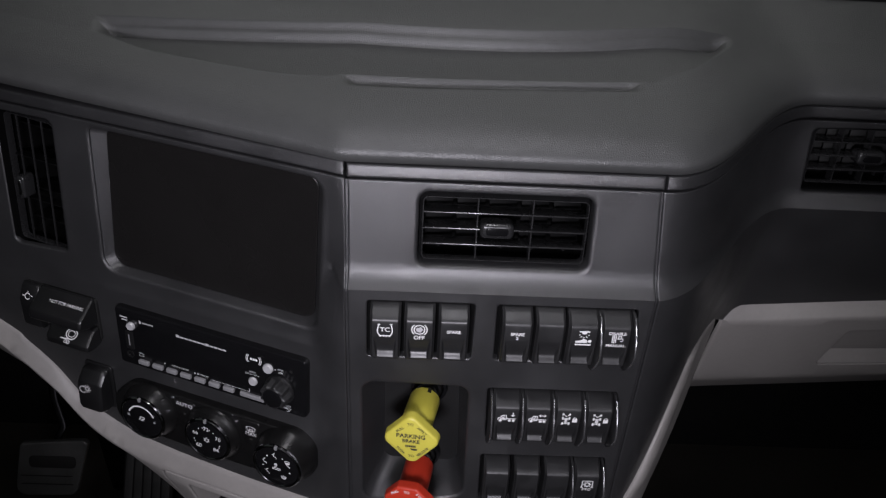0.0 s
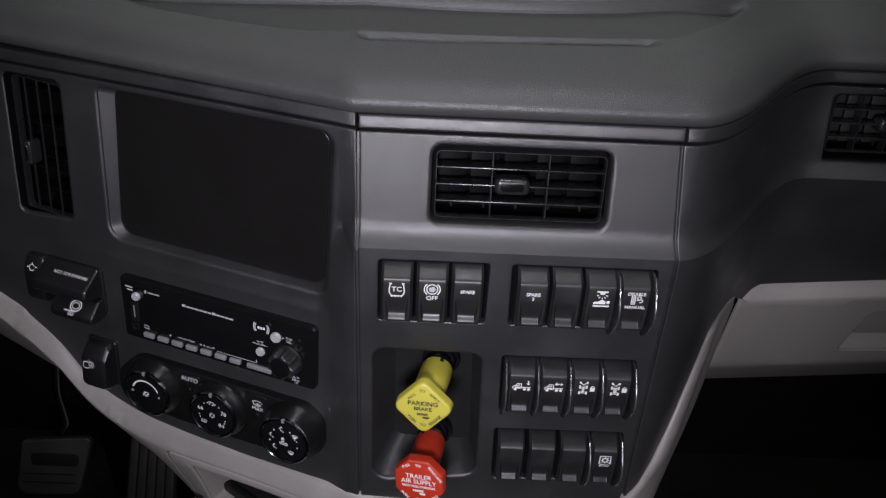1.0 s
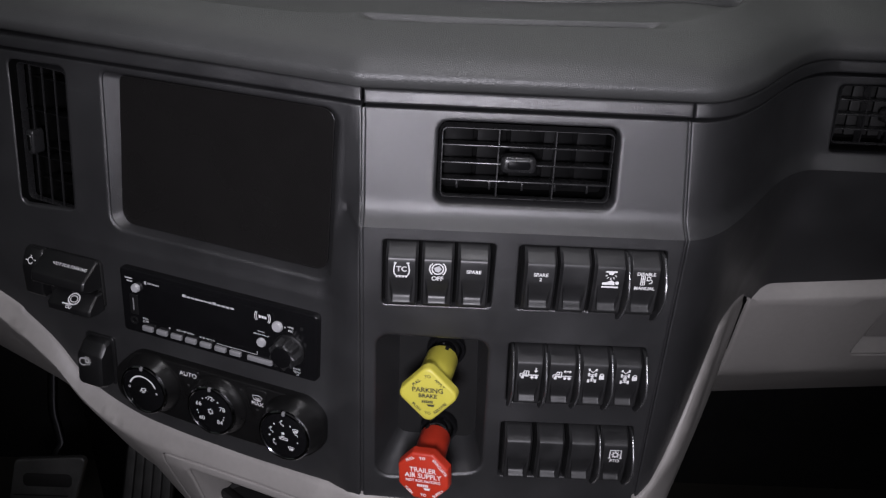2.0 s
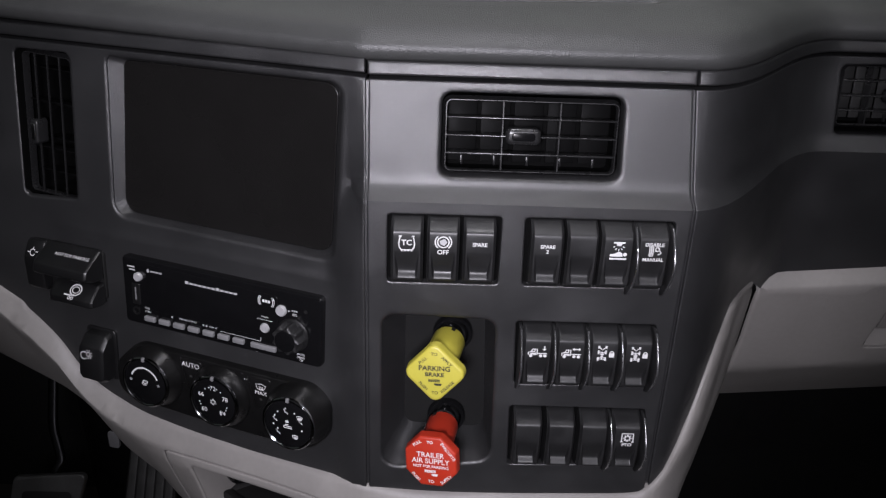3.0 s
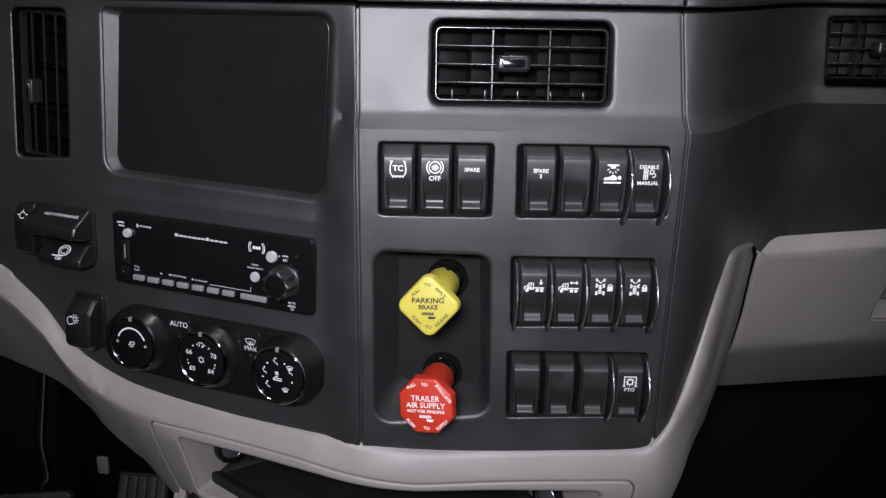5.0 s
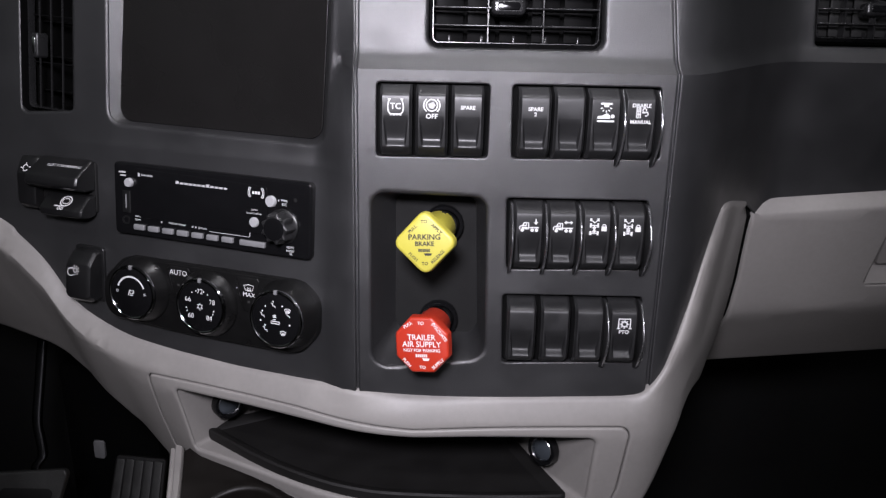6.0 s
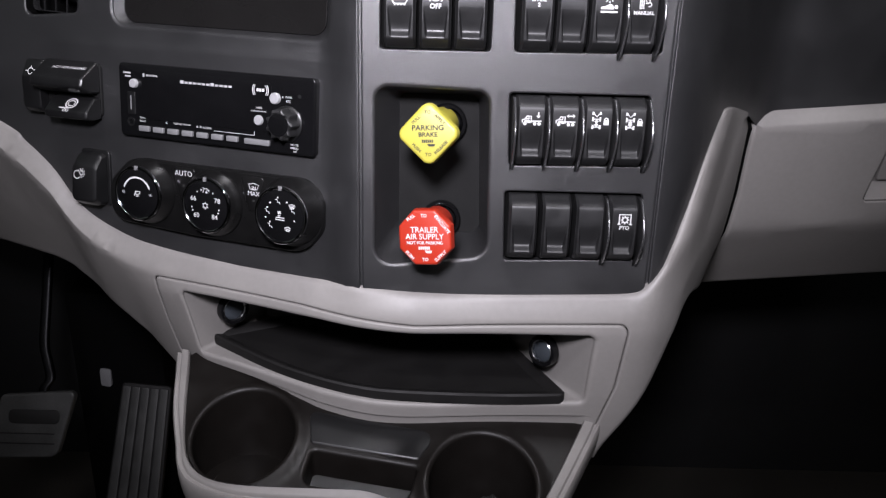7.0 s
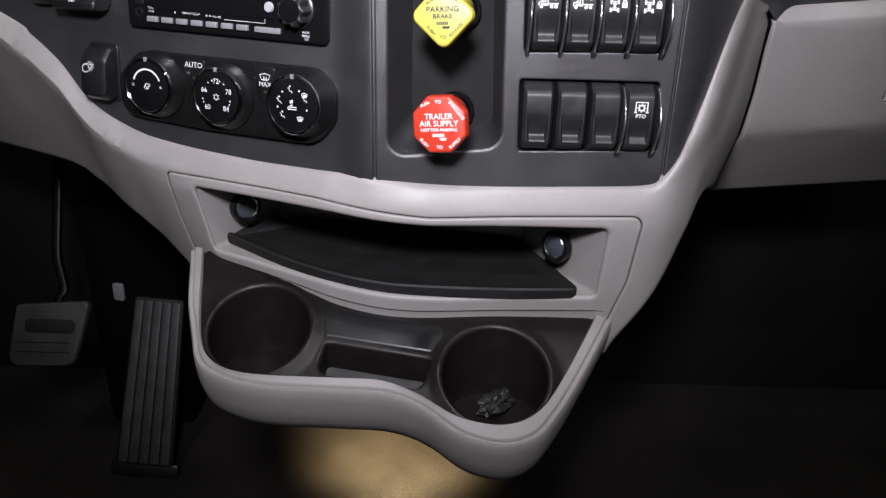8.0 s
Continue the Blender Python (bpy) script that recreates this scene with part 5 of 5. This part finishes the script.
MAT = ccw(MAT_FRONT + [(0.0760, 0.5790), (-0.1480, 0.6040)])


def mat_z(x, y):
    return 0.5555 + 0.055 * max(0, -0.045 - x)


def rubber_mat():
    corners = [MAT_FRONT[0], MAT_FRONT[-1], (0.0760, 0.5790), (-0.1480, 0.6040)]
    rings = []
    for ins, dz in ((0.0, -0.001), (0.0, 0.0070), (0.0014, 0.0088), (0.0045, 0.0086), (0.0105, 0.0058), (0.0120, 0.0040)):
        rings.append([(x, y, mat_z(x, y) + dz) for x, y in fillet(inset(MAT, ins), [max(0.0008, 0.006 - ins) if p in corners else 0.0 for p in MAT], 5)])
    return loft(rings, cap_start=True)


top("shelf_mat", rubber_mat(), M_RUBBER, "black rubber mat with a raised rim on the storage shelf", "mat", angle=30)


def socket(m, label):
    t = thing("power_socket", m, label, "power socket", "power sockets in the storage niche")
    part("ring", lathe([(0.0165, -0.004), (0.0165, 0.0020), (0.0155, 0.0038), (0.0135, 0.0042), (0.0125, 0.0030), (0.0122, 0.0005)], 40, cap_end=False), M_GLOSS, t)
    part("bright_rim", lathe([(0.0124, 0.0), (0.0126, 0.0028), (0.0118, 0.0034), (0.0110, 0.0026), (0.0108, 0.0)], 40, cap_end=False), M_CHROME, t, "bright metal rim")
    part("cap", lathe([(0.0110, -0.002), (0.0110, 0.0012), (0.0092, 0.0026), (0.0045, 0.0034)], 36), M_LENS, t, "smoky domed cap")


socket(turned((-0.1933, 0.5500, 0.6000), (0.74, 0.66, 0.03), (0.05, 0.10, 1.0)) @ Matrix.Diagonal((0.94, 0.94, 1, 1)), "round black power socket with a smoky cap and a bright rim")
socket(turned((0.1045, 0.4910, 0.5935), (0.70, -0.68, 0.0), (0.05, 0.10, 1.0)) @ Matrix.Diagonal((0.90, 0.90, 1, 1)), "round black power socket with a blue-grey cap and a bright rim")

# ---- cup holder ----


def tray_z(y):
    return 0.535 + 0.42 * (y - 0.468)


RIM_OUT = spline([(-0.2470, 0.532), (-0.2425, 0.512), (-0.2340, 0.474), (-0.222, 0.440), (-0.2120, 0.415), (-0.194, 0.401), (-0.155, 0.3905), (-0.083, 0.388), (-0.045, 0.3865), (-0.016, 0.3765), (0.013, 0.3565), (0.036, 0.3475), (0.061, 0.3455), (0.084, 0.354), (0.100, 0.371), (0.121, 0.402), (0.151, 0.453), (0.1600, 0.470)], 5)
RIM_IN = spline([(-0.2340, 0.532), (-0.2295, 0.512), (-0.2220, 0.474), (-0.212, 0.437), (-0.2010, 0.417), (-0.182, 0.405), (-0.150, 0.4000), (-0.083, 0.3990), (-0.047, 0.3975), (-0.016, 0.3865), (0.013, 0.3695), (0.034, 0.3630), (0.055, 0.3615), (0.074, 0.367), (0.091, 0.381), (0.111, 0.411), (0.1380, 0.459), (0.1445, 0.472)], 5)


def cup_frame():
    """The light frame round the cup holder: rim, a step and the belly below."""
    rings = []
    n = len(RIM_OUT)

    def outward(line, d):
        out = []
        for i, p in enumerate(line):
            a, b = Vector(line[max(0, i - 1)]), Vector(line[min(n - 1, i + 1)])
            t = (b - a).normalized()
            out.append((p[0] + t.y * d, p[1] - t.x * d))
        return out
    belly = [0.037 - 0.003 * ease(-0.06, 0.05, p[0]) for p in RIM_OUT]
    for line, d, dz, k in ((RIM_IN, 0, -0.010, 0), (RIM_IN, 0, -0.0012, 0), (RIM_IN, 0.0014, 0.0009, 0), (RIM_OUT, -0.0062, 0.0012, 0), (RIM_OUT, -0.0054, 0.0006, 0), (RIM_OUT, -0.0050, -0.0026, 0), (RIM_OUT, -0.0042, -0.0030, 0), (RIM_OUT, -0.0034, -0.0024, 0), (RIM_OUT, -0.0012, -0.0022, 0), (RIM_OUT, 0.0, -0.0044, 0),
                           (RIM_OUT, -0.0004, -0.010, 0.12), (RIM_OUT, -0.0020, -0.012, 0.42), (RIM_OUT, -0.0060, -0.014, 0.72), (RIM_OUT, -0.0120, -0.016, 0.92), (RIM_OUT, -0.020, -0.017, 1.02)):
        ring = outward(line, d)
        rings.append([(x, y, tray_z(RIM_IN[i][1] if line is RIM_IN else RIM_OUT[i][1]) + dz - k * belly[i]) for i, (x, y) in enumerate(ring)])
    return loft(rings, closed=False, cap_end=False)


cup = top("cup_holder", cup_frame(), M_BEIGE, "light grey-beige cup holder frame with a black two-cup insert", "cup holder", angle=50)
CUPS = ((-0.1625, 0.4480, 0.0448, 0.474), (0.0492, 0.4085, 0.0456, 0.458))
POCKET = fillet([(-0.1050, 0.4080), (-0.0140, 0.3960), (-0.0060, 0.4240), (-0.1000, 0.4380)], [0.008, 0.008, 0.004, 0.004], 5)
DIP = fillet([(-0.1030, 0.4435), (-0.0060, 0.4300), (0.0110, 0.4560), (-0.0580, 0.4665), (-0.1085, 0.4755)], [0.004, 0.004, 0.01, 0.05, 0.006], 5)


def cup_insert():
    outer = [(x, y + 0.0) for x, y in RIM_IN] + [(0.144, 0.486), (0.02, 0.482), (-0.05, 0.484), (-0.10, 0.492), (-0.16, 0.520), (-0.215, 0.548)]
    holes = [(disc(cx, cy, r, 56), 0.0030, 0.001) for cx, cy, r, _ in CUPS] + [(POCKET, 0.003, 0.028)]

    def f(x, y):
        w = tray_z(y) - 0.0045
        for cx, cy, r, _ in CUPS:
            d = math.hypot(x - cx, y - cy)
            w += 0.0035 * (1 - ease(r + 0.005, r + 0.011, d))
        return -w
    mesh = sheet(inset(ccw(outer), 0.0006), holes, f, 0.0005, 0.004, 0.005)
    mesh.transform(Matrix(((1, 0, 0, 0), (0, 0, 1, 0), (0, -1, 0, 0), (0, 0, 0, 1))))
    return mesh


insert = world_part("insert", cup_insert(), M_INSERT, cup, "black plastic insert")
for cx, cy, r, z in CUPS:
    ring = disc(cx, cy, r, 56)
    wall = [[(x, y, tray_z(y) - 0.0042) for x, y in ring], [(cx + (x - cx) * 0.97, cy + (y - cy) * 0.97, z + 0.004 + (tray_z(y) - tray_z(cy)) * 0.1) for x, y in ring], [(cx + (x - cx) * 0.93, cy + (y - cy) * 0.93, z) for x, y in ring], [(cx + (x - cx) * 0.70, cy + (y - cy) * 0.70, z) for x, y in ring], [(cx + (x - cx) * 0.67, cy + (y - cy) * 0.67, z + 0.0015) for x, y in ring]]
    ob = world_part("cup_well", loft(wall), M_INSERT, cup, "deep black cup well")
# shinier black than the insert, so the panel looks turned to the light
world_part("raised_panel", loft([[(x, y, tray_z(y) - 0.0048) for x, y in ccw(DIP)], [(x, y, tray_z(y) - 0.0036) for x, y in inset(ccw(DIP), 0.0006)], [(x, y, tray_z(y) - 0.0033) for x, y in inset(ccw(DIP), 0.0016)]]), M_BLACK, cup)
world_part("pocket_floor", loft([[(x, y, tray_z(y) - 0.031) for x, y in ccw(POCKET)]]), M_BLACK, cup)


def crumple():
    bm = bmesh.new()
    bmesh.ops.create_icosphere(bm, subdivisions=4, radius=1)
    for v in bm.verts:
        n = noise.noise(v.co * 1.7) * 0.55 + noise.noise(v.co * 4.1) * 0.28
        r = 1 + n
        v.co = Vector((v.co.x * r * 0.020, v.co.y * r * 0.011, max(-0.002, v.co.z * r * 0.009)))
    for v in bm.verts:
        v.co = Matrix.Rotation(0.5, 3, "Z") @ v.co
    return bm


scrap = solid("crumpled_wrapper", crumple(), mat("dull grey wrapper", (0.012, 0.012, 0.0115), 0.5, scale=150, vary=0.5, grain=0.5, grain_scale=500), 20)
scrap.matrix_basis = pose(0.0540, 0.4290, 0.4630, 0, 0, 20)
tagged(scrap, "dull grey crumpled wrapper lying in a cup well", "wrapper")

# ---- pedals ----


def slope(a, b, x):
    """A pose with local y from a up to b (rows of y, z) and z towards the driver."""
    v = Vector((0, b[0] - a[0], b[1] - a[1])).normalized()
    u = Vector((1, 0, 0))
    m = Matrix((u, v, u.cross(v))).transposed().to_4x4()
    m.translation = (x, a[0], a[1])
    return m


pedal = thing("accelerator_pedal", slope((0.842, 0.022), (0.955, 0.275), -0.4800) @ pose(0, 0, 0, 0, 0, -4), "long ribbed floor-hinged accelerator pedal", "pedal")
part("plate", slab(fillet([(-0.046, 0.0), (0.046, 0.0), (0.040, 0.275), (-0.040, 0.275)], 0.006, 4), -0.008, 0.0, 0.002), M_RUBBER, pedal)
for i in range(5):
    u = -0.0345 + i * 0.01725
    part("rib", slab(fillet([(u - 0.0075, 0.004), (u + 0.0075, 0.004), (u * 0.87 + 0.0064, 0.270), (u * 0.87 - 0.0064, 0.270)], 0.002, 3), -0.001, 0.0035, 0.0012), M_PEDAL, pedal)
part("hinge", block((-0.055, -0.020, -0.016), (0.055, 0.004, -0.002), 0.003), M_BLACK, pedal)
part("bracket", block((-0.030, 0.02, -0.030), (0.030, 0.26, -0.008), 0.004), M_BLACK, pedal)

brake = thing("brake_pedal", slope((0.780, 0.250), (0.815, 0.335), -0.5660), "grey brake pedal pad with a worn relief", "pedal")
part("pad", slab(fillet([(-0.058, 0.0), (0.038, 0.003), (0.062, 0.098), (-0.045, 0.090)], [0.016, 0.016, 0.008, 0.008], 5), -0.010, 0.0, 0.003), M_PEDAL, brake)
part("relief", slab(rect(0.072, 0.020, 0.007, 0.004, 0.060), -0.001, 0.0012, 0.0006), M_RUBBER, brake)
for v in (0.022, 0.036):
    part("groove", slab(rect(0.080, 0.0016, 0.0006, -0.006, v), -0.001, 0.0006), M_RUBBER, brake)
ARM = spline([(0.004, 0.070, -0.014), (0.010, 0.098, -0.014), (0.016, 0.112, -0.018), (0.008, 0.135, -0.024), (0.0, 0.160, -0.028), (-0.004, 0.210, -0.036), (-0.010, 0.330, -0.050)], 5)
part("arm", loft([[(x + u, y, z + w) for u, w in rect(0.014, 0.010, 0.0045)] for x, y, z in ARM], cap_start=True), M_STEEL, brake, "bare steel pedal arm")
bracket = thing("pedal_bracket", pose(-0.50, 0.93, 0.0), "pedal bracket, footwell shade in its black, with a bright bolt on the firewall", "bracket")
# plate near-black: the footwell's shade is put into its colour
part("plate", block((-0.09, 0.05, 0.0), (0.06, 0.22, 0.42), 0.01), M_SHADE, bracket)
part("tongue", slab(fillet([(-0.009, -0.014), (0.008, -0.017), (0.008, 0.014), (-0.010, 0.016)], 0.004, 4), -0.004, 0.003, 0.001), M_KEY, bracket, "bright metal tongue", m=pose(-0.036, 0.048, 0.270, 84, 0, 0))
